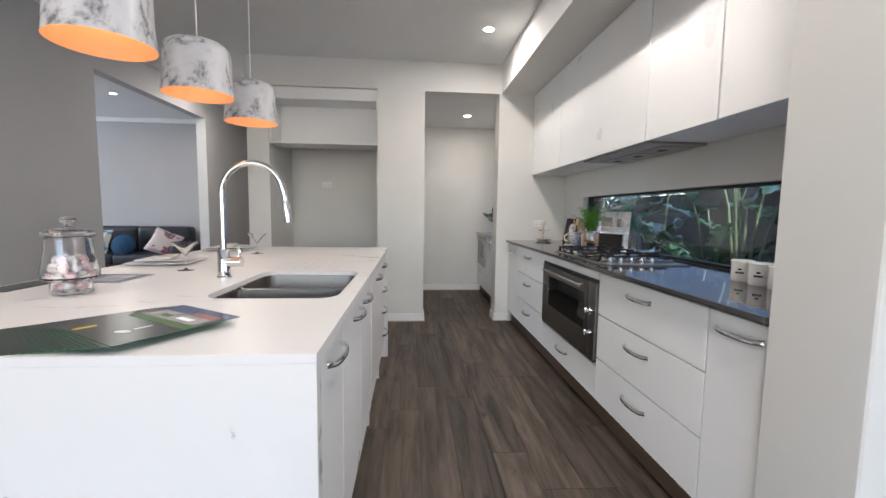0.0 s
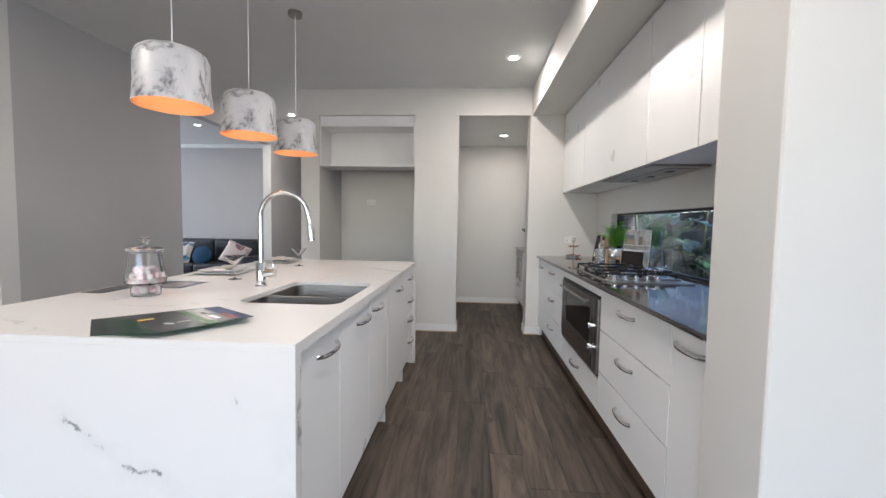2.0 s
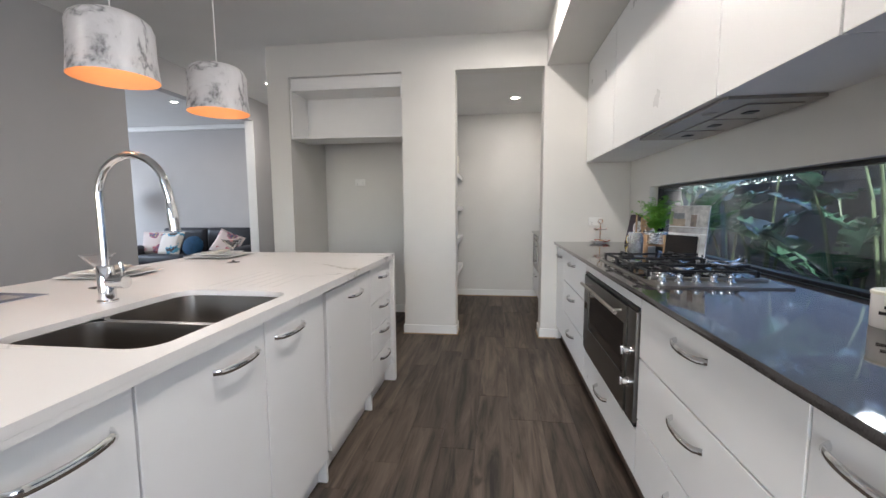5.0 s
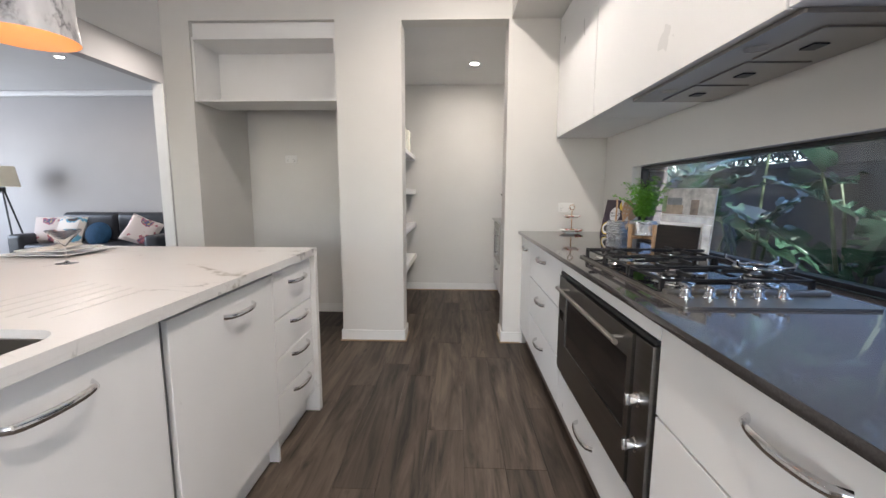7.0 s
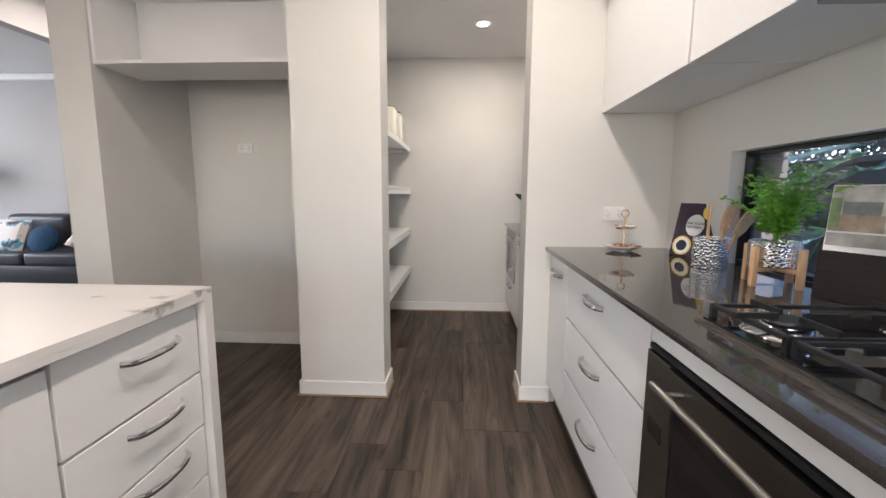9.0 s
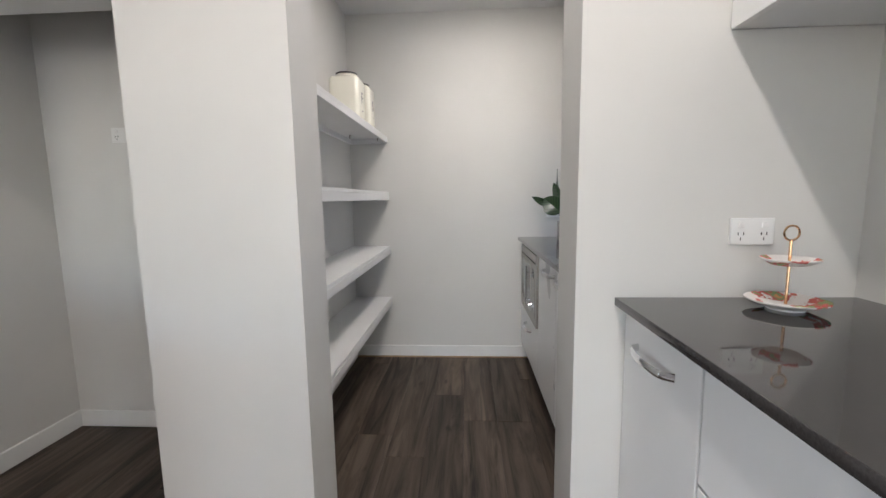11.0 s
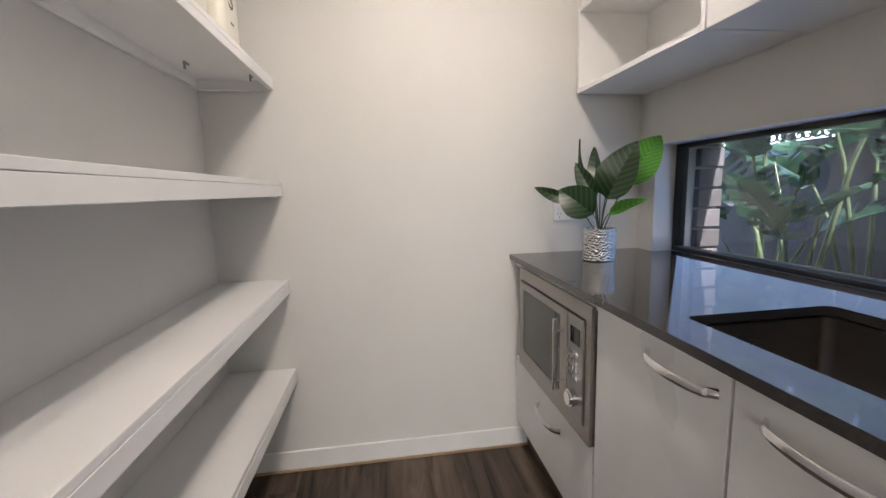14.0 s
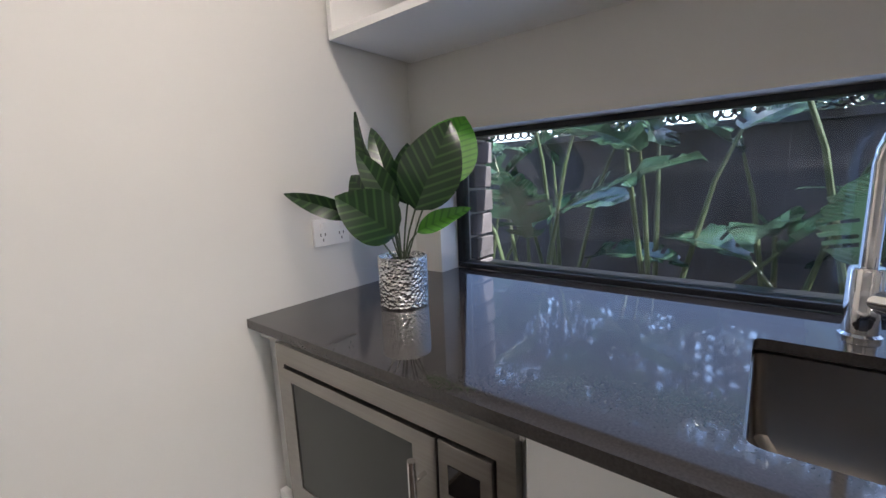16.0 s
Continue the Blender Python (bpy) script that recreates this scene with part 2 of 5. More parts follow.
STEEL = material("brushed_steel", (0.34, 0.32, 0.295), 0.34, 1.0, vary=0.12, scale=30, stretch=(1, 0.06, 6), rvary=0.06)
SINK = material("sink_steel", (0.30, 0.275, 0.25), 0.33, 1.0, vary=0.04, scale=8, rvary=0.06)
DARKSTEEL = material("dark_steel", (0.17, 0.16, 0.15), 0.33, 1.0, vary=0.1, scale=30, stretch=(1, 0.06, 6))
CHROME = material("chrome", (0.78, 0.78, 0.78), 0.07, 1.0, vary=0.03)
BLACKGLASS = material("black_glass", (0.008, 0.008, 0.009), 0.04, vary=0.1, spec=0.6)
BLACK = material("black_iron", (0.012, 0.012, 0.013), 0.42, vary=0.2, scale=40, bump=0.2)
FRAME = material("black_aluminium", (0.012, 0.013, 0.016), 0.35, vary=0.1)
ORANGE = material("copper_liner", (0.85, 0.50, 0.27), 0.5, vary=0.05)
GLASS = material("clear_glass", (1, 1, 1), 0.0, trans=1.0, ior=1.45, vary=0.0)
PANE = material("window_glass", (0.82, 0.93, 1.0), 0.0, trans=1.0, ior=1.45, vary=0.0)
GLOW = material("lamp_glow", (1, 1, 1), 0.5, emit=(1, 0.95, 0.86), power=14.0)
BULB = material("bulb_glow", (1, 0.9, 0.8), 0.5, emit=(1, 0.7, 0.4), power=1.3)
PLANK = plank_material("oak_vinyl_plank")
GROUT = material("floor_underlay", (0.03, 0.025, 0.02), 0.8)


# ---- mesh helpers ----
def box(bm, x0, x1, y0, y1, z0, z1, bevel=0.0, seg=2):
    r = bmesh.ops.create_cube(bm, size=1, matrix=Matrix.LocRotScale(((x0 + x1) / 2, (y0 + y1) / 2, (z0 + z1) / 2), None, (abs(x1 - x0), abs(y1 - y0), abs(z1 - z0))))
    if bevel:
        es = list({e for v in r["verts"] for e in v.link_edges})
        bmesh.ops.bevel(bm, geom=es, offset=bevel, segments=seg, affect="EDGES", profile=0.6)
    return bm


def boxes(*rows, bevel=0.0, seg=2):
    bm = bmesh.new()
    for r in rows:
        box(bm, *r, bevel=bevel, seg=seg)
    return bm


def cyl(bm, r, z0, z1, x=0, y=0, seg=24, r2=None, m=None, caps=True):
    mm = Matrix.Translation((x, y, (z0 + z1) / 2))
    if m is not None:
        mm = m @ mm
    bmesh.ops.create_cone(bm, cap_ends=caps, segments=seg, radius1=r, radius2=r if r2 is None else r2, depth=abs(z1 - z0), matrix=mm)
    return bm


def lathe(profile, seg=32, bm=None, at=(0, 0, 0)):
    """A turned shape from (radius, height) pairs."""
    bm = bm or bmesh.new()
    rings = []
    for r, z in profile:
        if r < 1e-5:
            rings.append([bm.verts.new((at[0], at[1], at[2] + z))])
        else:
            rings.append([bm.verts.new((at[0] + r * math.cos(2 * math.pi * i / seg), at[1] + r * math.sin(2 * math.pi * i / seg), at[2] + z)) for i in range(seg)])
    for a, b in zip(rings, rings[1:]):
        for i in range(seg):
            j = (i + 1) % seg
            if len(a) == 1 and len(b) == 1:
                continue
            if len(a) == 1:
                bm.faces.new((a[0], b[j], b[i]))
            elif len(b) == 1:
                bm.faces.new((a[i], a[j], b[0]))
            else:
                bm.faces.new((a[i], a[j], b[j], b[i]))
    bmesh.ops.recalc_face_normals(bm, faces=bm.faces)
    return bm


def tube(points, radius, seg=12, bm=None, radii=None, flat=1.0):
    """A round bar along points."""
    bm = bm or bmesh.new()
    pts = [Vector(p) for p in points]
    rings = []
    up = Vector((0.123, 0.271, 0.954))
    for i, p in enumerate(pts):
        d = (pts[min(i + 1, len(pts) - 1)] - pts[max(i - 1, 0)]).normalized()
        a = d.cross(up)
        if a.length < 0.05:
            a = d.cross(Vector((1, 0, 0)))
        a.normalize()
        b = d.cross(a).normalized()
        r = radii[i] if radii else radius
        rings.append([bm.verts.new(p + a * r * math.cos(2 * math.pi * k / seg) + b * r * flat * math.sin(2 * math.pi * k / seg)) for k in range(seg)])
    for a, b in zip(rings, rings[1:]):
        for k in range(seg):
            bm.faces.new((a[k], a[(k + 1) % seg], b[(k + 1) % seg], b[k]))
    bm.faces.new(rings[0][::-1]), bm.faces.new(rings[-1])
    bmesh.ops.recalc_face_normals(bm, faces=bm.faces)
    return bm


def mesh_of(name, bm, mat, smooth=35):
    me = bpy.data.meshes.new(name)
    bmesh.ops.recalc_face_normals(bm, faces=bm.faces)
    for f in bm.faces:
        f.smooth = True
    for e in bm.edges:
        areas = sorted(f.calc_area() for f in e.link_faces)
        e.smooth = len(areas) == 2 and e.calc_face_angle(0) < radians(smooth) and areas[1] < 40 * areas[0]
    bm.to_mesh(me)
    bm.free()
    if isinstance(mat, (list, tuple)):
        for q in mat:
            me.materials.append(q)
    else:
        me.materials.append(mat)
    return me


def part(name, bm, mat, parent, label="", m=None):
    ob = new(name, bm if isinstance(bm, bpy.types.Mesh) else mesh_of(name, bm, mat))
    ob.parent = parent
    if m is not None:
        ob.matrix_basis = m
    return tagged(ob, label=label)


def thing(name, x, y, z, label, category, group="", rz=0):
    ob = new(name)
    ob.empty_display_size = 0.05
    ob.matrix_basis = pose(x, y, z, 0, 0, rz)
    return tagged(ob, label, category, group)


def setting(name, bm, mat, label, category):
    return tagged(new(name, mesh_of(name, bm, mat)), label, category, kind="structure")


def rounded(x0, x1, y0, y1, r, n=6):
    out = []
    for cx, cy, a in ((x1 - r, y1 - r, 0), (x0 + r, y1 - r, 90), (x0 + r, y0 + r, 180), (x1 - r, y0 + r, 270)):
        out += [(cx + r * math.cos(radians(a + 90 * i / n)), cy + r * math.sin(radians(a + 90 * i / n))) for i in range(n + 1)]
    return out


def slab(outer, holes, z0, z1, bevel=0.0):
    """A flat plate with holes through it."""
    bm = bmesh.new()
    loops = []
    for loop in (outer, *holes):
        vs = [bm.verts.new((x, y, z1)) for x, y in loop]
        loops.append([bm.edges.new((vs[i], vs[(i + 1) % len(vs)])) for i in range(len(vs))])
    edges = [e for l in loops for e in l]
    bmesh.ops.triangle_fill(bm, use_beauty=True, use_dissolve=False, edges=edges)
    top = list(bm.faces)
    r = bmesh.ops.extrude_face_region(bm, geom=top)
    for v in r["geom"]:
        if isinstance(v, bmesh.types.BMVert):
            v.co.z = z0
    bmesh.ops.recalc_face_normals(bm, faces=bm.faces)
    return bm


def framed(x0, x1, y0, y1, z0, z1, a0, a1, c0, c1):
    """An upright frame of one piece, facing west, with an opening."""
    bm = slab([(y0, z0), (y1, z0), (y1, z1), (y0, z1)], [[(a0, c0), (a1, c0), (a1, c1), (a0, c1)]], x0, x1)
    for v in bm.verts:
        v.co = Vector((v.co.z, v.co.x, v.co.y))
    return bm


# ---- structure ----
setting("subfloor", boxes((-8.1, 3.7, -4.7, 0.865, -0.15, -0.006), (-8.1, 1.66, 0.865, 7.6, -0.15, -0.006)), GROUT, "dark underlay beneath the floor planks", "floor")
setting("ceiling", boxes((-8.1, 3.7, -4.7, 0.865, 2.745, 2.9), (-8.1, 1.78, 0.865, 7.6, 2.745, 2.9)), CEIL, "flat white plasterboard ceiling with square-set edges", "ceiling")
setting("ceiling_pantry", boxes((-0.345, 1.56, 4.341, 5.995, 2.445, 2.52)), CEIL, "lowered white pantry ceiling with one downlight", "ceiling")
setting("wall_north", boxes((-1.81, -1.592, 4.2, 5.0, 0, 2.745), (-1.592, -0.493, 4.2, 4.34, 2.454, 2.745), (-0.493, 0, 4.2, 4.405, 0, 2.745), (0, 0.79, 4.2, 4.34, 2.445, 2.745),
        (0.79, 1.56, 4.2, 4.415, 0, 2.745), (-1.592, -0.493, 4.34, 5.0, 2.454, 2.52)), PAINT, "pale grey painted kitchen end wall with fridge niche and pantry doorway", "wall")
setting("wall_niche_back", boxes((-1.81, -0.493, 5.0, 5.1, 0, 2.745)), PAINT, "pale grey painted back of the fridge niche", "wall")
setting("wall_pantry_left", boxes((-0.493, -0.345, 4.34, 5.995, 0, 2.7)), PAINT, "painted wall behind the pantry shelves", "wall")
setting("wall_pantry_end", boxes((-0.493, 1.66, 5.995, 6.06, 0, 2.7)), PAINT, "plain pale painted end wall of the pantry", "wall")
KX, PX = 1.54, 1.45
setting("wall_east", boxes((KX, 1.6, 0.63, 4.2, 1.36, 2.745), (KX, 1.6, 0.63, 4.2, 0, 0.88), (KX, 1.6, 3.72, 4.2, 0.88, 1.36), (KX, 1.6, 0.63, 0.95, 0.88, 1.36)), PAINT,
        "pale grey painted outer wall with a long splashback window", "wall")
setting("wall_pantry_east", boxes((PX, 1.56, 4.415, 5.995, 1.345, 2.445), (PX, 1.56, 4.415, 5.995, 0, 0.88), (PX, 1.56, 5.886, 5.995, 0.88, 1.345), (PX, 1.56, 4.415, 4.58, 0.88, 1.345)), PAINT,
        "painted pantry outer wall with a low window", "wall")
setting("wall_nib", boxes((0.902, 3.6, 0.63, 0.903, -0.03, 2.76), bevel=0.012, seg=3), PAINT, "pale grey painted wall nib at the end of the kitchen bench", "wall")
setting("bulkhead", boxes((0.81, KX, 0.903, 4.2, 2.445, 2.745)), PAINT, "boxed plaster bulkhead above the overhead cupboards", "bulkhead")
setting("wall_west", boxes((-3.12, -3.0, 2.22, 3.855, 0, 2.745), (-3.12, -3.0, 3.855, 5.86, 2.44, 2.745), (-3.12, -3.0, 5.86, 7.45, 0, 2.745)), GREY,
        "mid grey painted wall with a wide opening to the lounge", "wall")
setting("opening_trim", boxes((-3.122, -2.998, 5.848, 5.86, 0, 2.44)), TRIM, "white painted reveal of the lounge opening", "trim")
setting("wall_dining", boxes((-8.0, -3.0, 2.1, 2.22, 0, 2.745)), PAINT, "plain painted wall closing the dining side", "wall")
setting("wall_lounge_north", boxes((-8.0, -1.7, 7.45, 7.6, 0, 2.745)), GREY, "mid grey painted lounge wall behind the sofa", "wall")
setting("wall_lounge_west", boxes((-8.1, -8.0, 2.1, 7.6, 0, 0.5), (-8.1, -8.0, 2.1, 7.6, 2.3, 2.745), (-8.1, -8.0, 2.1, 3.9, 0.5, 2.3), (-8.1, -8.0, 6.5, 7.6, 0.5, 2.3)), GREY, "grey lounge wall with a window", "wall")
setting("wall_hall", boxes((-1.81, -1.7, 5.1, 7.45, 0, 2.745)), PAINT, "pale grey painted hall wall beside the fridge niche", "wall")
setting("wall_south", boxes((-8.1, 3.7, -4.7, -4.55, 2.4, 2.745), (-8.1, -4.0, -4.7, -4.55, 0, 2.4), (1.6, 3.7, -4.7, -4.55, 0, 2.4)), PAINT, "painted rear wall with wide sliding doors", "wall")
setting("wall_dining_west", boxes((-8.1, -8.0, -4.55, 2.1, 0, 2.745)), PAINT, "plain painted wall of the dining room", "wall")
setting("wall_dining_east", boxes((3.6, 3.7, -4.55, 0.865, 0, 2.745)), PAINT, "plain painted outer wall of the dining room", "wall")
setting("cornice", boxes((-8.0, -3.12, 7.36, 7.45, 2.66, 2.745), (-3.21, -3.12, 2.22, 7.36, 2.66, 2.745), bevel=0.03), TRIM, "white coved cornice along the lounge ceiling", "cornice")


def skirting(name, *rows):
    setting(name, boxes(*rows, bevel=0.003, seg=1), TRIM, "white painted skirting board", "skirting")


skirting("baseboard", (-0.505, 0.012, 4.188, 4.2, 0, 0.09), (0, 0.012, 4.2, 4.405, 0, 0.09), (-0.505, -0.493, 4.2, 5.0, 0, 0.09), (-1.58, -0.505, 4.988, 5.0, 0, 0.09), (-1.592, -1.58, 4.2, 5.0, 0, 0.09), (-1.822, -1.58, 4.188, 4.2, 0, 0.09),
         (0.778, 0.95, 4.188, 4.2, 0, 0.09), (0.778, 0.79, 4.2, 4.415, 0, 0.09), (-0.345, 0.95, 5.983, 5.995, 0, 0.09),
         (0.89, 3.6, 0.618, 0.63, 0, 0.09), (0.89, 0.902, 0.63, 0.90, 0, 0.09), (-3.0, -2.988, 2.22, 3.855, 0, 0.09), (-3.0, -2.988, 5.86, 7.45, 0, 0.09), (-8, -3.12, 7.438, 7.45, 0, 0.09), (-1.822, -1.81, 4.2, 7.45, 0, 0.09))


BEAD = material("timber_bead", (0.36, 0.25, 0.15), 0.5, vary=0.15, scale=20)
setting("floor_bead", boxes((-0.515, 0.022, 4.178, 4.1875, 0.0005, 0.011), (0.0125, 0.022, 4.188, 4.405, 0.0005, 0.011), (0.768, 0.93, 4.178, 4.1875, 0.0005, 0.011), (0.768, 0.7775, 4.188, 4.415, 0.0005, 0.011),
        (-0.345, 0.93, 5.973, 5.9825, 0.0005, 0.011), bevel=0.002, seg=1), BEAD, "thin pale timber bead along the skirting", "trim")


def window(name, x, y0, y1, z0, z1, mullions=()):
    w = tagged(new(name), "fixed black aluminium-framed splashback window", "window", kind="structure")
    part("window_frame", boxes((x, x + 0.05, y0, y1, z0, z0 + 0.018), (x, x + 0.05, y0, y1, z1 - 0.018, z1), (x, x + 0.05, y0, y0 + 0.018, z0 + 0.018, z1 - 0.018), (x, x + 0.05, y1 - 0.018, y1, z0 + 0.018, z1 - 0.018), bevel=0.003), FRAME, w)
    g = part("pane", boxes((x + 0.02, x + 0.026, y0 + 0.018, y1 - 0.018, z0 + 0.018, z1 - 0.018)), PANE, w)
    g.visible_shadow = False
    return w


window("window_1", 1.595, 0.95, 3.72, 0.902, 1.362)
window("window_2", 1.54, 4.58, 5.886, 0.902, 1.347)


# ---- kitchen joinery ----
def handle_mesh(length=0.19):
    pts = [(0, -length / 2 + length * i / 14, 0.0) for i in range(15)]
    pts = [(-0.008 - 0.026 * (1 - (2 * p[1] / length) ** 2) ** 0.6 if abs(p[1]) < length / 2 - 1e-6 else 0.0, p[1], p[2]) for p in pts]
    return mesh_of("handle", tube(pts, 0.005, seg=10, flat=1.9), CHROME)


HANDLE = handle_mesh()


def front(parent, x, y0, y1, z0, z1, name="door", side=-1, hz=None, hy=None, tilt=0):
    """A slab front, 18 mm thick, whose face is at x; side -1 faces west, 1 faces east."""
    g = 0.0024
    b = (x, x + 0.018) if side < 0 else (x - 0.018, x)
    d = part(name, boxes((*b, y0 + g, y1 - g, z0 + g, z1 - g), bevel=0.0012, seg=1), CABINET, parent)
    if hz is not None:
        h = part("handle", HANDLE, None, d, "bowed chrome handle")
        h.matrix_basis = pose(x, (y0 + y1) / 2 if hy is None else hy, hz, 0, 0, 0 if side < 0 else 180) @ pose(0, 0, 0, 0, tilt, 0)
    return d


def carcass(parent, x0, x1, y0, y1, z0, z1, name="body"):
    return part(name, boxes((x0, x1, y0 + 0.001, y1 - 0.001, z0, z1)), MELAMINE, parent)


FX = 0.93


def base_unit(y0, y1, label, fronts, category="cabinet", face=FX, back=None, name="base_cabinet", group="kitchen base cabinets"):
    back = back or KX - 0.004
    u = thing(name, 0, 0, 0, label, category, group)
    part("body", boxes((face + 0.02, back, y0 + 0.001, y1 - 0.001, 0.13, 0.872)), CARCASS, u)
    part("kickboard", boxes((face + 0.05, face + 0.066, y0, y1, 0.002, 0.128)), KICK, u, "dark brown kickboard")
    for kind, z0, z1, hz, hy in fronts:
        front(u, face, y0, y1, z0, z1, kind, -1, hz, hy)
    return u


base_unit(3.815, 4.196, "narrow gloss white base cabinet with one chrome handle", [("door", 0.13, 0.868, 0.79, 4.01)])
base_unit(2.985, 3.812, "gloss white three-drawer base cabinet beside the oven", [("drawer_front", 0.622, 0.868, 0.795, 3.43), ("drawer_front", 0.372, 0.62, 0.545, 3.43), ("drawer_front", 0.13, 0.37, 0.28, 3.43)])
base_unit(1.17, 2.022, "wide gloss white three-drawer base cabinet", [("drawer_front", 0.628, 0.868, 0.80, 1.615), ("drawer_front", 0.378, 0.626, 0.55, 1.615), ("drawer_front", 0.13, 0.376, 0.29, 1.615)])
base_unit(0.906, 1.168, "single-door gloss white base cabinet at the bench end", [("door", 0.13, 0.868, 0.81, 1.03)])
u = thing("oven_cabinet", 0, 0, 0, "gloss white oven housing with a drawer below", "cabinet", "kitchen base cabinets")
part("body", boxes((FX + 0.02, KX - 0.004, 2.024, 2.983, 0.13, 0.31), (FX + 0.02, KX - 0.004, 2.024, 2.05, 0.31, 0.872), (FX + 0.02, KX - 0.004, 2.955, 2.983, 0.31, 0.872), (FX + 0.02, KX - 0.004, 2.05, 2.955, 0.824, 0.872)), MELAMINE, u)
part("kickboard", boxes((FX + 0.05, FX + 0.066, 2.024, 2.983, 0.002, 0.128)), KICK, u)
front(u, FX, 2.024, 2.983, 0.13, 0.325, "drawer_front", -1, 0.245, 2.54)
part("filler", boxes((FX, FX + 0.018, 2.026, 2.981, 0.822, 0.868)), CABINET, u)


def oven():
    o = thing("oven", 0, 0, 0, "wide dark stainless built-in oven with black glass door", "oven")
    y0, y1, z0, z1, x = 2.03, 2.972, 0.338, 0.818, FX - 0.012
    part("body", boxes((x + 0.03, 1.45, y0 + 0.03, y1 - 0.03, z0 + 0.004, z1 - 0.008)), DARK, o)
    part("frame", boxes((x + 0.006, x + 0.03, y0, y1, z1 - 0.012, z1), (x + 0.006, x + 0.03, y0, y1, z0, z0 + 0.012)), BLACK, o, "thin black trim")
    ym = 2.137
    part("control_panel", boxes((x, x + 0.03, y0 + 0.002, ym - 0.006, z0 + 0.014, z1 - 0.016), bevel=0.003), DARKSTEEL, o)
    part("side_panel", boxes((x, x + 0.03, 2.86, y1 - 0.002, z0 + 0.014, z1 - 0.016), bevel=0.003), DARKSTEEL, o)
    d = part("door", framed(x - 0.006, x + 0.024, ym, 2.856, z0 + 0.014, z1 - 0.018, ym + 0.03, 2.83, z0 + 0.16, z1 - 0.095), DARKSTEEL, o)
    part("glass", boxes((x - 0.002, x + 0.016, ym + 0.03, 2.83, z0 + 0.16, z1 - 0.095)), BLACKGLASS, d, "black oven glass")
    h = part("handle", tube([(x - 0.045, ym + 0.02, z1 - 0.05), (x - 0.045, 2.84, z1 - 0.05)], 0.008), STEEL, d, "steel bar handle")
    for y in (ym + 0.07, 2.79):
        part("handle_post", tube([(x - 0.045, y, z1 - 0.05), (x - 0.005, y, z1 - 0.05)], 0.006), STEEL, d)
    for z in (0.635, 0.505):
        b = bmesh.new()
        cyl(b, 0.021, 0, 0.008, m=pose(x, 2.084, z, 0, -90, 0))
        cyl(b, 0.016, 0.008, 0.032, m=pose(x, 2.084, z, 0, -90, 0))
        box(b, x - 0.04, x - 0.012, 2.08, 2.088, z - 0.016, z + 0.016, bevel=0.002)
        part("knob", b, CHROME, o, "chrome control knob")
    part("display", boxes((x - 0.0015, x + 0.002, 2.875, 2.94, 0.60, 0.64)), BLACKGLASS, o)


oven()
t = setting("benchtop", boxes((0.898, 1.596, 0.906, 4.197, 0.878, 0.9), bevel=0.002), QUARTZ, "dark grey polished stone benchtop", "benchtop")
tagged(t, kind="thing")


def cupboard(y0, y1, name="overhead_cupboard", x=1.162, z0=1.602, z1=2.44, label="gloss white overhead cupboard with plain handleless door", back=KX - 0.004):
    c = thing(name, 0, 0, 0, label, "cupboard", "overhead cupboards")
    part("body", boxes((x + 0.02, back, y0 + 0.001, y1 - 0.001, z0, z1)), MELAMINE, c)
    front(c, x, y0, y1, z0 - 0.004, z1, "door")
    return c


for a, b in ((3.372, 4.197), (2.042, 3.368), (1.502, 2.038), (0.906, 1.498)):
    cupboard(a, b)


def hood():
    h = thing("rangehood", 0, 0, 0, "slim silver rangehood insert under the overhead cupboards", "rangehood")
    part("plate", slab(rounded(1.19, 1.525, 2.03, 2.93, 0.01, 3), [], 1.588, 1.6), STEEL, h)
    for i in range(3):
        y = 2.10 + i * 0.27
        f = part("filter", slab(rounded(1.30, 1.50, y, y + 0.25, 0.008, 3), [], 1.583, 1.588), STEEL, h, "grey mesh grease filter")
        part("latch", boxes((1.36, 1.40, y + 0.10, y + 0.15, 1.579, 1.583)), BLACK, f)
    part("lamp", lathe([(0, 1.584), (0.03, 1.584), (0.03, 1.588)], 20, at=(1.245, 2.25, 0)), GLASS, h)
    part("lamp", lathe([(0, 1.584), (0.03, 1.584), (0.03, 1.588)], 20, at=(1.245, 2.72, 0)), GLASS, h)


hood()

# island
ISL_TOP = 0.9
SX0, SX1, SY0, SYM, SY1 = -0.82, -0.38, 1.185, 1.46, 1.82
isl = thing("island_bench", 0, 0, 0, "kitchen island with white veined marble top and waterfall ends", "island bench")
outer = [(-1.62, 0.645), (-0.32, 0.645), (-0.32, 3.147), (-1.62, 3.147)]
part("benchtop", slab(outer, [rounded(SX0, SX1, SY0, SY1, 0.07)], 0.88, ISL_TOP), MARBLE, isl, "white marble top with brown-grey veins")
part("edge_apron", boxes((-0.343, -0.3203, 0.686, 3.106, 0.866, 0.8797)), MARBLE, isl)
part("edge_apron", boxes((-1.62, -1.6, 0.686, 3.106, 0.866, 0.8797)), MARBLE, isl)
part("waterfall_end", boxes((-1.62, -0.32, 0.645, 0.685, 0.001, 0.8797), bevel=0.001, seg=1), MARBLE, isl)
part("waterfall_end", boxes((-1.62, -0.32, 3.107, 3.147, 0.001, 0.8797), bevel=0.001, seg=1), MARBLE, isl)
part("back_panel", boxes((-1.3, -1.28, 0.686, 3.106, 0.001, 0.858)), CABINET, isl)
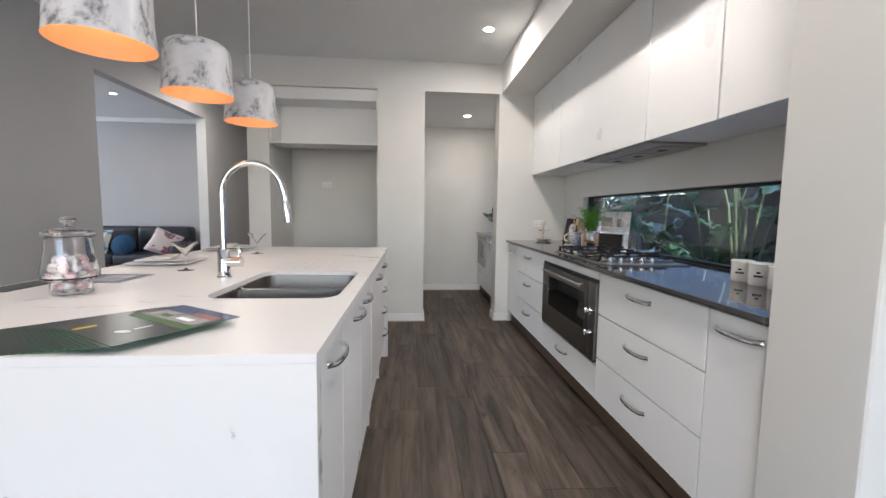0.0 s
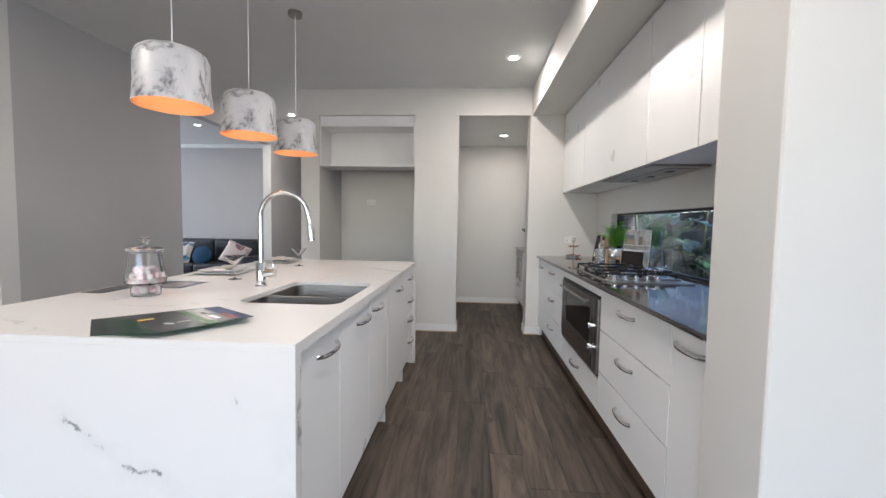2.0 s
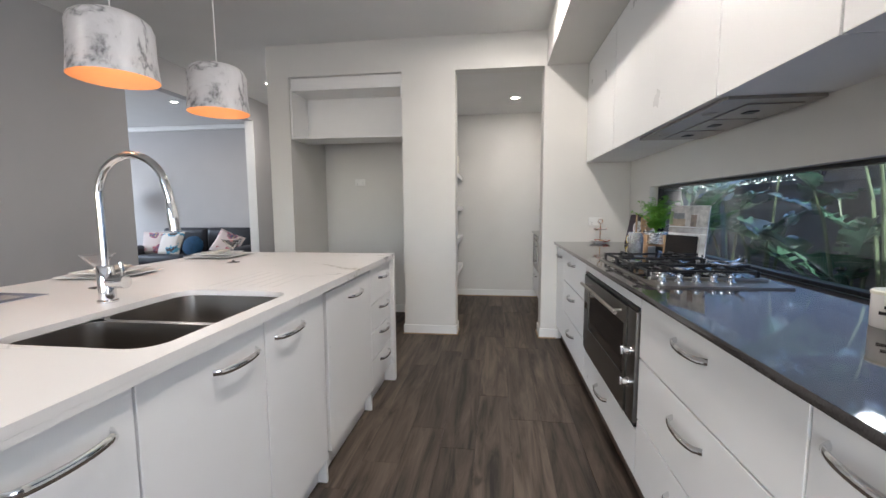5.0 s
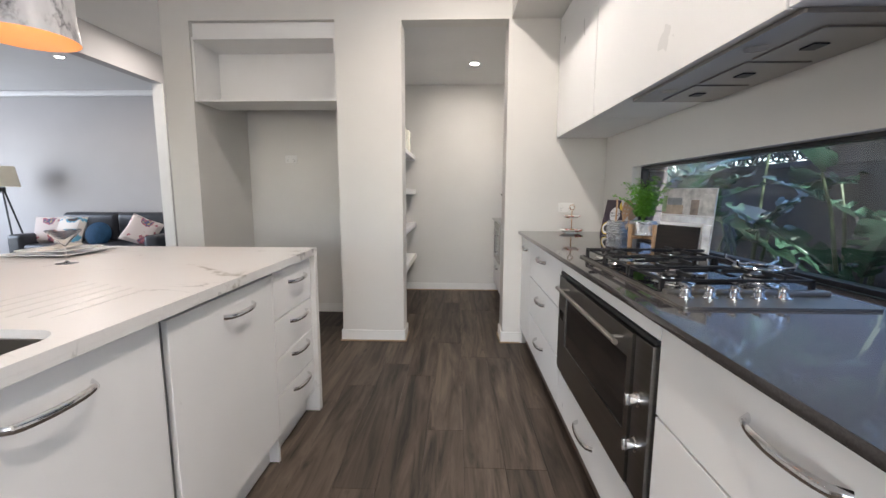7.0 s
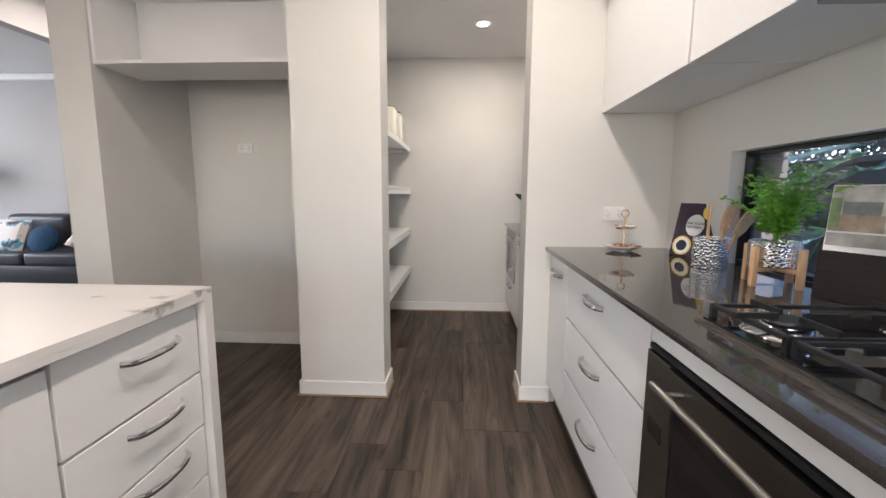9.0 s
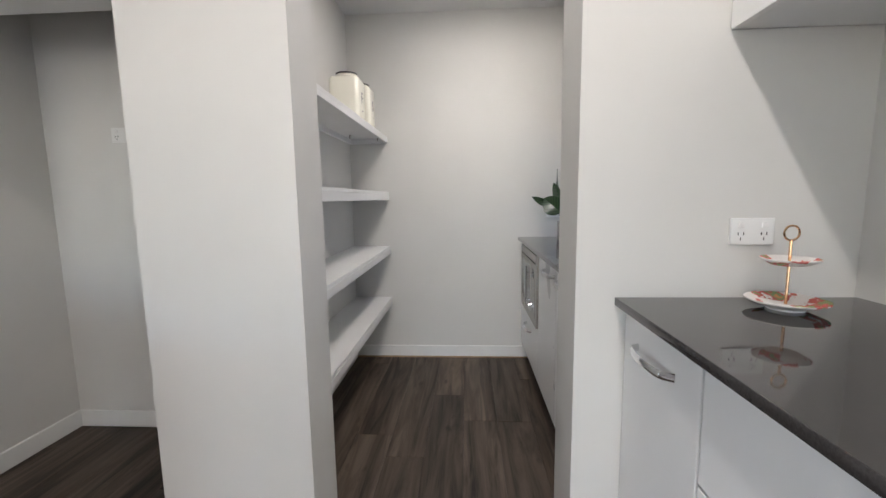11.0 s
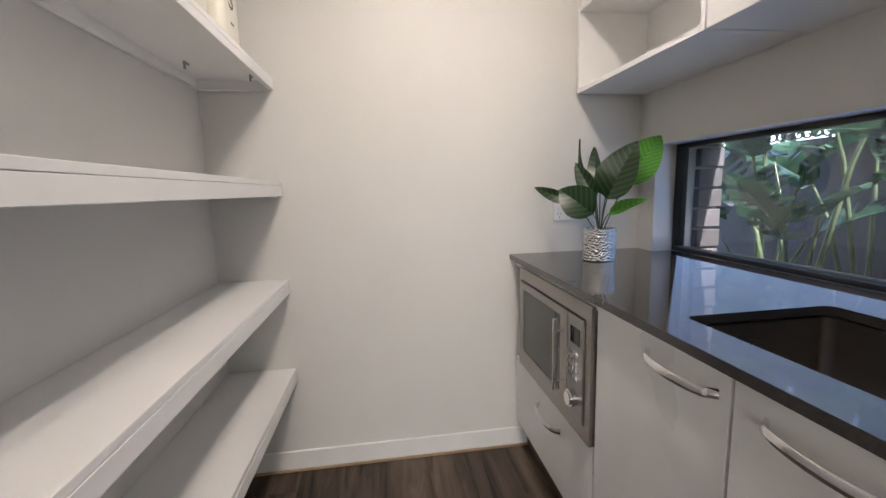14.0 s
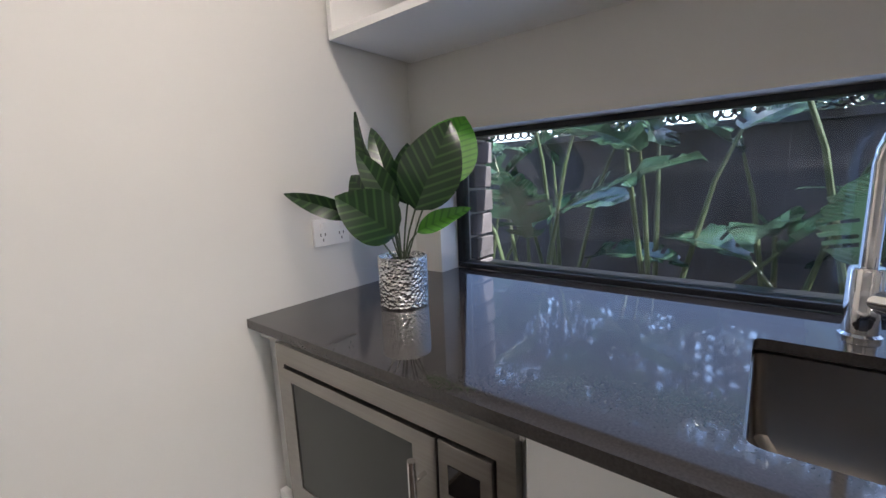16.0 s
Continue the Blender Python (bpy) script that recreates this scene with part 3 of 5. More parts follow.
# Flat strips on the marble; their greyer colour stands in for groove shade.
for i in range(6):
    x = -0.78 + i * 0.055
    part("drain_groove", boxes((x, x + 0.006, 1.90 + 0.0, 2.28 - 0.02 * i, 0.9, 0.9006)), material("groove_shadow", (0.6, 0.59, 0.57), 0.3) if i == 0 else bpy.data.materials["groove_shadow"], isl)
IX = -0.345


def island_unit(name, y0, y1, label, fronts, kick=0.12):
    u = thing(name, 0, 0, 0, label, "dishwasher" if name == "dishwasher" else "cabinet", "island cabinets")
    if not (y0 < 1.8 and y1 > 1.1):
        part("body", boxes((-0.95, IX - 0.02, y0 + 0.001, y1 - 0.001, kick, 0.857)), CARCASS, u)
    else:
        part("body", boxes((-0.95, IX - 0.02, y0 + 0.001, y1 - 0.001, kick, 0.66), (IX - 0.028, IX - 0.02, y0 + 0.001, y1 - 0.001, 0.66, 0.857)), CARCASS, u)
    part("kickboard", boxes((IX - 0.07, IX - 0.054, y0, y1, 0.002, kick - 0.002)), CABINET, u)
    for kind, z0, z1, hz, hy in fronts:
        front(u, IX, y0, y1, z0, z1, kind, 1, hz, hy)
    return u


island_unit("island_cabinet", 0.687, 1.105, "gloss white island cabinet door with chrome handle", [("door", 0.12, 0.858, 0.79, 0.96)])
island_unit("island_cabinet", 1.107, 1.572, "gloss white island cabinet under the sink", [("door", 0.12, 0.858, 0.787, 1.43)])
island_unit("island_cabinet", 1.574, 2.015, "gloss white island cabinet under the sink", [("door", 0.12, 0.858, 0.787, 1.725)])
island_unit("dishwasher", 2.045, 2.665, "dishwasher hidden behind a gloss white panel", [("door", 0.13, 0.85, 0.777, 2.40)])
island_unit("drawer_unit", 2.668, 3.105, "gloss white four-drawer island unit with chrome handles", [("drawer_front", 0.645, 0.858, 0.785, 2.92), ("drawer_front", 0.475, 0.643, 0.60, 2.92), ("drawer_front", 0.31, 0.473, 0.44, 2.92), ("drawer_front", 0.13, 0.308, 0.265, 2.92)])
part("gable_panel", boxes((-0.95, IX - 0.012, 2.017, 2.033, 0.001, 0.857)), CABINET, isl)
part("gable_foot", boxes((-0.40, IX - 0.012, 2.67, 2.686, 0.001, 0.118)), CABINET, isl)


def bowl(parent, x0, x1, y0, y1, zt, depth, r=0.055, name="bowl", mat=None):
    bm = bmesh.new()
    rings = []
    for inset, z, rr in ((-0.012, zt, r + 0.01), (0.0, zt, r), (0.004, zt - depth * 0.5, r), (0.01, zt - depth + 0.03, r), (0.035, zt - depth, r), (0.1, zt - depth - 0.004, r * 0.8)):
        rings.append([bm.verts.new((x, y, z)) for x, y in rounded(x0 + inset, x1 - inset, y0 + inset, y1 - inset, rr)])
    for a, b in zip(rings, rings[1:]):
        for i in range(len(a)):
            j = (i + 1) % len(a)
            bm.faces.new((a[i], a[j], b[j], b[i]))
    bm.faces.new(rings[-1])
    o = part(name, bm, mat or SINK, parent)
    cx, cy = (x0 + x1) / 2, (y0 + y1) / 2
    part("drain", lathe([(0.045, -0.003), (0.042, 0.001), (0.03, 0.001), (0.028, -0.004), (0, -0.004)], 24, at=(cx, cy, zt - depth)), CHROME, o, "chrome drain ring")


s = thing("kitchen_sink", 0, 0, 0.0, "double-bowl undermount stainless steel sink in marble", "sink")
bowl(s, SX0 + 0.004, SX1 - 0.004, SY0 + 0.004, SYM - 0.012, 0.879, 0.19)
bowl(s, SX0 + 0.004, SX1 - 0.004, SYM + 0.012, SY1 - 0.004, 0.879, 0.17)


def tap(x, y, z, r, h, reach, rz, name="kitchen_tap", label="tall chrome gooseneck mixer tap", drop=0.10):
    t = thing(name, x, y, z, label, "tap", rz=rz)
    part("base", lathe([(0.0, 0), (0.030, 0), (0.030, 0.006), (0.025, 0.01), (0.025, 0.12), (0.022, 0.125), (0, 0.125)], 28), CHROME, t)
    R = reach / 2
    pts = [(0, 0, 0.12 + (h - R - 0.12) * i / 6) for i in range(7)] + [(R - R * math.cos(radians(a)), 0, h - R + R * math.sin(radians(a))) for a in range(12, 169, 12)]
    pts += [(reach + 0.004, 0, h - R), (reach + 0.008, 0, h - R - drop * 0.3)]
    part("neck", tube(pts, 0.0125, 16), CHROME, t)
    part("spray_head", tube([(reach + 0.008, 0, h - R - drop * 0.3), (reach + 0.012, 0, h - R - drop * 0.6), (reach + 0.018, 0, h - R - drop * 1.2)], 0.016, 16, radii=[0.0135, 0.017, 0.016]), CHROME, t)
    l = part("lever_body", tube([(0, 0, 0.07), (0.075, 0.0, 0.07)], 0.022, 20), CHROME, t)
    part("lever", tube([(0.062, 0, 0.085), (0.064, 0, 0.115), (0.058, 0, 0.135)], 0.006, 10), CHROME, l)


tap(-0.92, 1.60, 0.9, 0.03, 0.485, 0.25, 0)

# fridge niche cupboard
n = thing("niche_cupboard", 0, 0, 0, "open white box shelf above the empty fridge space", "shelf")
part("box_bottom", boxes((-1.575, -0.51, 4.215, 4.56, 1.88, 1.898)), MELAMINE, n)
part("box_top", boxes((-1.575, -0.51, 4.215, 4.56, 2.328, 2.346)), MELAMINE, n)
for x in (-1.59, -0.512):
    part("box_side", boxes((x, x + 0.017, 4.215, 4.56, 1.88, 2.346)), MELAMINE, n)
part("box_back", boxes((-1.573, -0.512, 4.545, 4.557, 1.898, 2.328)), MELAMINE, n)
part("top_filler", boxes((-1.59, -0.495, 4.24, 4.255, 2.348, 2.452)), MELAMINE, n)

# ---- pantry joinery ----
for zt, zb in ((1.62, 1.578), (1.235, 1.178), (0.843, 0.786), (0.462, 0.405)):
    s = thing("pantry_shelf", 0, 0, 0, "thick white melamine pantry shelf on wall cleats", "shelf", "pantry shelves")
    part("board", boxes((-0.343, -0.075, 4.408, 5.993, zt - 0.016, zt), bevel=0.001, seg=1), MELAMINE, s)
    part("front_lip", boxes((-0.093, -0.0735, 4.408, 5.993, zb, zt - 0.0175), bevel=0.001, seg=1), MELAMINE, s)
    part("cleat", boxes((-0.343, -0.325, 4.42, 5.96, zb - 0.005, zt - 0.017)), MELAMINE, s)
    part("cleat", boxes((-0.343, -0.095, 5.96, 5.993, zb - 0.005, zt - 0.017)), MELAMINE, s)
    for y, x in ((5.72, -0.27), (5.86, -0.12), (4.6, -0.27)):
        part("bracket", boxes((x, x + 0.006, y, y + 0.03, zb + 0.016, zb + 0.022), (x, x + 0.006, y, y + 0.006, zb - 0.002, zb + 0.016)), STEEL, s, "small metal hook")

PFX = 0.88
base_unit(4.417, 4.857, "gloss white pantry base cabinet door with chrome handle", [("door", 0.13, 0.872, 0.822, 4.70)], face=PFX, back=0.93, group="pantry base cabinets")
base_unit(4.859, 5.295, "gloss white pantry base cabinet door with chrome handle", [("door", 0.13, 0.872, 0.822, 4.98)], face=PFX, back=0.93, group="pantry base cabinets")
u = thing("microwave_cabinet", 0, 0, 0, "gloss white pantry unit housing the microwave", "cabinet", "pantry base cabinets")
part("body", boxes((PFX + 0.02, PX - 0.004, 5.297, 5.993, 0.13, 0.436), (PFX + 0.02, PX - 0.004, 5.297, 5.312, 0.436, 0.872), (PFX + 0.02, PX - 0.004, 5.963, 5.993, 0.436, 0.872), (PFX, PX - 0.004, 5.297, 5.993, 0.85, 0.872)), MELAMINE, u)
part("kickboard", boxes((PFX + 0.05, PFX + 0.066, 5.297, 5.993, 0.002, 0.128)), KICK, u)
front(u, PFX, 5.297, 5.993, 0.13, 0.438, "drawer_front", -1, 0.358, 5.61)
t = setting("pantry_benchtop", slab([(0.852, 4.417), (1.538, 4.417), (1.538, 5.993), (0.852, 5.993)], [rounded(0.952, 1.318, 4.60, 5.065, 0.02, 4)], 0.879, 0.9), QUARTZ, "dark grey polished stone pantry benchtop", "benchtop")
tagged(t, kind="thing")
s = thing("pantry_sink", 0, 0, 0, "square undermount stainless steel pantry sink", "sink")
bowl(s, 0.955, 1.315, 4.603, 5.062, 0.874, 0.18, r=0.02)
tap(1.41, 4.92, 0.9, 0.03, 0.40, 0.2, 240, "pantry_tap", "chrome gooseneck pantry mixer tap")


def microwave():
    m = thing("microwave", 0, 0, 0, "built-in stainless steel microwave with grey glass door", "microwave")
    x, y0, y1, z0, z1 = PFX - 0.012, 5.302, 5.906, 0.444, 0.858
    part("trim_frame", framed(x, x + 0.02, y0, y1, z0, z1, y0 + 0.03, y1 - 0.028, z0 + 0.045, z1 - 0.045), STEEL, m)
    part("body", boxes((x + 0.02, 1.35, y0 + 0.03, y1 - 0.03, z0 + 0.02, z1 - 0.02)), DARK, m)
    a, b, c, d = y0 + 0.035, y1 - 0.033, z0 + 0.05, z1 - 0.05
    ym = a + 0.1
    o = part("door", framed(x - 0.006, x + 0.02, ym + 0.002, b, c, d, ym + 0.052, b - 0.028, c + 0.028, d - 0.028), STEEL, m)
    part("glass", boxes((x - 0.003, x + 0.01, ym + 0.052, b - 0.028, c + 0.028, d - 0.028)), material("grey_door_glass", (0.05, 0.055, 0.05), 0.12, vary=0.05), o, "grey tinted glass")
    part("handle", tube([(x - 0.036, ym + 0.026, c + 0.05), (x - 0.036, ym + 0.026, d - 0.03)], 0.007), CHROME, o, "chrome bar handle")
    for z in (c + 0.08, d - 0.07):
        part("handle_post", tube([(x - 0.036, ym + 0.026, z), (x - 0.004, ym + 0.026, z)], 0.004), CHROME, o)
    p = part("control_panel", boxes((x - 0.005, x + 0.02, a, ym - 0.002, c, d), bevel=0.002), STEEL, m)
    part("display", boxes((x - 0.007, x - 0.004, a + 0.02, ym - 0.022, d - 0.085, d - 0.035)), BLACKGLASS, p)
    for i in range(4):
        for j in range(3):
            cy, cz = a + 0.032 + j * 0.026, d - 0.115 - i * 0.024
            part("button", cyl(bmesh.new(), 0.008, 0, 0.004, seg=10, m=pose(x - 0.005, cy, cz, 0, -90, 0)), CHROME, p)
    k = bmesh.new()
    cyl(k, 0.026, 0, 0.018, m=pose(x - 0.005, (a + ym) / 2, c + 0.06, 0, -90, 0)), cyl(k, 0.02, 0.018, 0.024, m=pose(x - 0.005, (a + ym) / 2, c + 0.06, 0, -90, 0))
    part("knob", k, CHROME, p)


microwave()
c = thing("pantry_open_shelf", 0, 0, 0, "open white overhead pantry shelf unit", "shelf")
for z in (1.565, 1.88, 2.36):
    part("board", boxes((1.141, PX - 0.003, 5.302, 5.962, z, z + 0.018)), MELAMINE, c)
for y in (5.285, 5.962):
    part("side", boxes((1.141, PX - 0.003, y, y + 0.016, 1.565, 2.43)), MELAMINE, c)
part("back", boxes((PX - 0.012, PX - 0.004, 5.302, 5.961, 1.584, 2.43)), MELAMINE, c)
cupboard(4.42, 5.283, x=1.141, z0=1.567, z1=2.44, label="gloss white overhead pantry cupboard", back=PX - 0.004)


# ---- more materials ----
def leaf_material(name, a, b, stripes=0.0, freq=60.0, trans=0.25, rough=0.35, mottle=(14.0, 1.0, 1.5), coat=0.0):
    m = bpy.data.materials.new(name)
    m.use_nodes = True
    nt = m.node_tree
    p = nt.nodes["Principled BSDF"]
    p.inputs["Roughness"].default_value = rough
    p.inputs["Coat Weight"].default_value, p.inputs["Coat Roughness"].default_value = coat, 0.12
    tc = nt.nodes.new("ShaderNodeTexCoord")
    sep = nt.nodes.new("ShaderNodeSeparateXYZ")
    nt.links.new(tc.outputs["Object"], sep.inputs[0])
    ab = nt.nodes.new("ShaderNodeMath")
    ab.operation = "ABSOLUTE"
    nt.links.new(sep.outputs[0], ab.inputs[0])
    mix = nt.nodes.new("ShaderNodeMath")
    mix.operation, mix.inputs[1].default_value = "MULTIPLY_ADD", -0.9
    nt.links.new(ab.outputs[0], mix.inputs[0]), nt.links.new(sep.outputs[1], mix.inputs[2])
    fr = nt.nodes.new("ShaderNodeMath")
    fr.operation, fr.inputs[1].default_value = "MULTIPLY", freq
    nt.links.new(mix.outputs[0], fr.inputs[0])
    sn = nt.nodes.new("ShaderNodeMath")
    sn.operation = "SINE"
    nt.links.new(fr.outputs[0], sn.inputs[0])
    n = node(nt, "ShaderNodeTexNoise", Scale=mottle[0], Detail=4.0)
    nt.links.new(tc.outputs["Object"], n.inputs["Vector"])
    base = mixed(nt, ranged(nt, n.outputs["Fac"], 0.3, 0.7), tuple(c * mottle[1] for c in a), tuple(c * mottle[2] for c in a))
    col = mixed(nt, ranged(nt, sn.outputs[0], 0.35, 0.9, 0, stripes), base, b)
    nt.links.new(col, p.inputs["Base Color"])
    tr = nt.nodes.new("ShaderNodeBsdfTranslucent")
    nt.links.new(col, tr.inputs["Color"])
    ms = nt.nodes.new("ShaderNodeMixShader")
    ms.inputs[0].default_value = trans
    nt.links.new(p.outputs[0], ms.inputs[1]), nt.links.new(tr.outputs[0], ms.inputs[2])
    nt.links.new(ms.outputs[0], nt.nodes["Material Output"].inputs["Surface"])
    return m


STRIPED = leaf_material("striped_leaf", (0.006, 0.024, 0.008), (0.055, 0.12, 0.035), 0.6, 260.0, 0.08, 0.3)
LIME = leaf_material("lime_leaf", (0.07, 0.26, 0.025), (0.03, 0.13, 0.02), 0.6, 330.0, 0.25, 0.35)
FERN = leaf_material("fern_leaf", (0.14, 0.34, 0.045), (0.18, 0.4, 0.06), 0.2, 50.0, 0.3, 0.5)
# Banana's strong mottle and pale stripes stand in for sun patches on its leaves.
BANANA = leaf_material("banana_leaf", (0.032, 0.078, 0.046), (0.075, 0.13, 0.10), 0.6, 300.0, 0.25, 0.25, (6.0, 0.4, 1.7), 1.0)
STALK = material("green_stalk", (0.065, 0.09, 0.045), 0.45, vary=0.25, scale=12)


def hammered(name, colour, rough, scale, strength):
    m = material(name, colour, rough, 1.0, vary=0.08)
    nt = m.node_tree
    v = node(nt, "ShaderNodeTexVoronoi", Scale=scale)
    tc = nt.nodes.new("ShaderNodeTexCoord")
    nt.links.new(tc.outputs["Object"], v.inputs["Vector"])
    b = node(nt, "ShaderNodeBump", Strength=strength, Distance=0.004)
    nt.links.new(v.outputs["Distance"], b.inputs["Height"]), nt.links.new(b.outputs[0], nt.nodes["Principled BSDF"].inputs["Normal"])
    return m


SILVER = hammered("hammered_silver", (0.75, 0.74, 0.72), 0.16, 130, 0.9)
WOOD = material("pale_timber", (0.52, 0.33, 0.18), 0.5, vary=0.18, scale=9, stretch=(8, 8, 1), bump=0.1)
SOIL = material("dark_soil", (0.02, 0.016, 0.012), 0.9, vary=0.4, scale=60, bump=0.8)
CREAM = material("cream_enamel", (0.78, 0.76, 0.66), 0.25, vary=0.03)
WHITE = material("white_china", (0.82, 0.81, 0.79), 0.15, vary=0.02)
PAPER = material("white_paper", (0.75, 0.75, 0.74), 0.4, vary=0.03)
GREENP = material("green_paper", (0.010, 0.15, 0.05), 0.4, vary=0.1)
INK = material("black_ink", (0.02, 0.02, 0.022), 0.3, vary=0.2, scale=20)
COVER = material("dark_cover", (0.030, 0.032, 0.034), 0.28, vary=0.3, scale=14)
LEATHER = material("black_leather", (0.025, 0.027, 0.034), 0.36, vary=0.2, scale=8, bump=0.3, bscale=260)
NAPKIN = material("linen_napkin", (0.6, 0.56, 0.5), 0.9, vary=0.1, scale=60, bump=0.4, bscale=400)
YELLOW = material("lemon_yellow", (0.75, 0.55, 0.08), 0.4, vary=0.1)
PLUM = material("plum_cover", (0.035, 0.02, 0.035), 0.3, vary=0.3, scale=20)
BLUEV = material("blue_velvet", (0.008, 0.05, 0.11), 0.85, vary=0.2, scale=20)
PINKM = material("pink_marshmallow", (0.82, 0.62, 0.65), 0.8, vary=0.04)
WHITEM = material("white_marshmallow", (0.82, 0.78, 0.76), 0.8, vary=0.04)
GOLD = material("brass_rod", (0.75, 0.45, 0.25), 0.2, 1.0, vary=0.05)
LINEN = material("cream_shade", (0.72, 0.66, 0.52), 0.8, vary=0.05, bump=0.2, bscale=300)
GREEN2 = material("printed_green", (0.07, 0.14, 0.025), 0.15, vary=0.5, scale=25)
SKYP = material("printed_dusk", (0.06, 0.075, 0.16), 0.15, vary=0.5, scale=10)
REDP = material("printed_red", (0.30, 0.13, 0.12), 0.15, vary=0.4, scale=15)
GREYP = material("printed_grey", (0.35, 0.33, 0.31), 0.2, vary=0.5, scale=18)


def flowery(name, base, spots, scale):
    m = material(name, base, 0.8, vary=0.05)
    nt = m.node_tree
    tc = nt.nodes.new("ShaderNodeTexCoord")
    v = node(nt, "ShaderNodeTexVoronoi", Scale=scale)
    n = node(nt, "ShaderNodeTexNoise", Scale=scale * 0.8, Detail=5.0)
    nt.links.new(tc.outputs["Object"], v.inputs["Vector"]), nt.links.new(tc.outputs["Object"], n.inputs["Vector"])
    ramp = nt.nodes.new("ShaderNodeValToRGB")
    ramp.color_ramp.interpolation = "CONSTANT"
    ramp.color_ramp.elements[0].color = (*base, 1)
    ramp.color_ramp.elements[1].position, ramp.color_ramp.elements[1].color = 0.56, (*spots[0], 1)
    for pos, c in zip((0.61, 0.67), spots[1:]):
        e = ramp.color_ramp.elements.new(pos)
        e.color = (*c, 1)
    nt.links.new(n.outputs["Fac"], ramp.inputs[0])
    nt.links.new(ramp.outputs[0], nt.nodes["Principled BSDF"].inputs["Base Color"])
    return m


FLORAL = flowery("floral_cotton", (0.68, 0.60, 0.57), [(0.45, 0.15, 0.18), (0.12, 0.12, 0.22), (0.5, 0.38, 0.2)], 9)
BUTTER = flowery("butterfly_cotton", (0.66, 0.61, 0.56), [(0.10, 0.30, 0.42), (0.06, 0.04, 0.035), (0.12, 0.35, 0.5)], 6)
PLATEP = flowery("floral_china", (0.78, 0.75, 0.71), [(0.55, 0.12, 0.10), (0.25, 0.32, 0.14), (0.6, 0.3, 0.12)], 22)


# ---- ceiling fittings ----
def downlight(x, y, z):
    d = thing("downlight", x, y, z, "recessed round white ceiling downlight, lit; the last four are added", "downlight", "downlights")
    part("trim_ring", lathe([(0.040, -0.006), (0.055, -0.008), (0.062, -0.004), (0.062, 0.0), (0.040, 0.0)], 28), TRIM, d)
    part("diffuser", lathe([(0, -0.004), (0.0395, -0.005), (0.0395, -0.001), (0, -0.001)], 24), GLOW, d, "glowing diffuser")


for x, y, z, w in DOWNLIGHTS:
    downlight(x, y, z)


def pendant(x, y, zb=1.737):
    p = thing("pendant_light", x, y, 2.745, "marble-patterned pendant lamp with orange inside, lit", "pendant light", "pendants over the island")
    z = zb - 2.745
    part("ceiling_rose", lathe([(0, -0.03), (0.045, -0.03), (0.05, -0.026), (0.05, 0), (0, 0)], 28), STEEL, p, "brushed metal ceiling rose")
    part("cord", tube([(0, 0, -0.03), (0, 0, z + 0.246)], 0.0028, 8), TRIM, p)
    h, r = 0.245, 0.147
    prof = [(0.0, h), (0.085, h), (0.115, h - 0.006), (0.135, h - 0.022), (0.146, h - 0.05), (r, 0.09), (r + 0.008, 0.0)]
    part("shade", lathe([(a, b + z) for a, b in prof], 48), SHADE, p)
    inn = [(0.0, h - 0.006), (0.085, h - 0.006), (0.11, h - 0.012), (0.129, h - 0.028), (0.140, h - 0.054), (r - 0.005, 0.09), (r + 0.0075, 0.0)]
    part("liner", lathe([(a, b + z) for a, b in inn], 48), ORANGE, p, "orange inner lining")
    part("bulb", lathe([(0, 0.10), (0.025, 0.11), (0.034, 0.14), (0.025, 0.18), (0.014, 0.20), (0.014, 0.236), (0, 0.236)], 20, at=(0, 0, z)), BULB, p)


for x, y in PENDANTS:
    pendant(x, y)


def socket(x, y, z, rz, name="power_point", label="white double power point on the wall"):
    s = thing(name, x, y, z, label, "power point", "power points", rz)
    part("plate", boxes((-0.057, 0.057, -0.009, 0, -0.036, 0.036), bevel=0.003), TRIM, s)
    for dx in (-0.03, 0.03):
        part("switch", boxes((dx - 0.007, dx + 0.007, -0.013, -0.008, 0.010, 0.024), bevel=0.001), WHITE, s)
        for a, b in ((-0.007, -0.006), (0.007, -0.006), (0, -0.020)):
            part("slot", boxes((dx + a - 0.0012, dx + a + 0.0012, -0.0098, -0.0085, b - 0.004, b + 0.004)), INK, s)


socket(1.252, 4.199, 1.083, 0)
socket(-1.18, 4.999, 1.51, 0)
socket(1.105, 5.994, 1.075, 0)


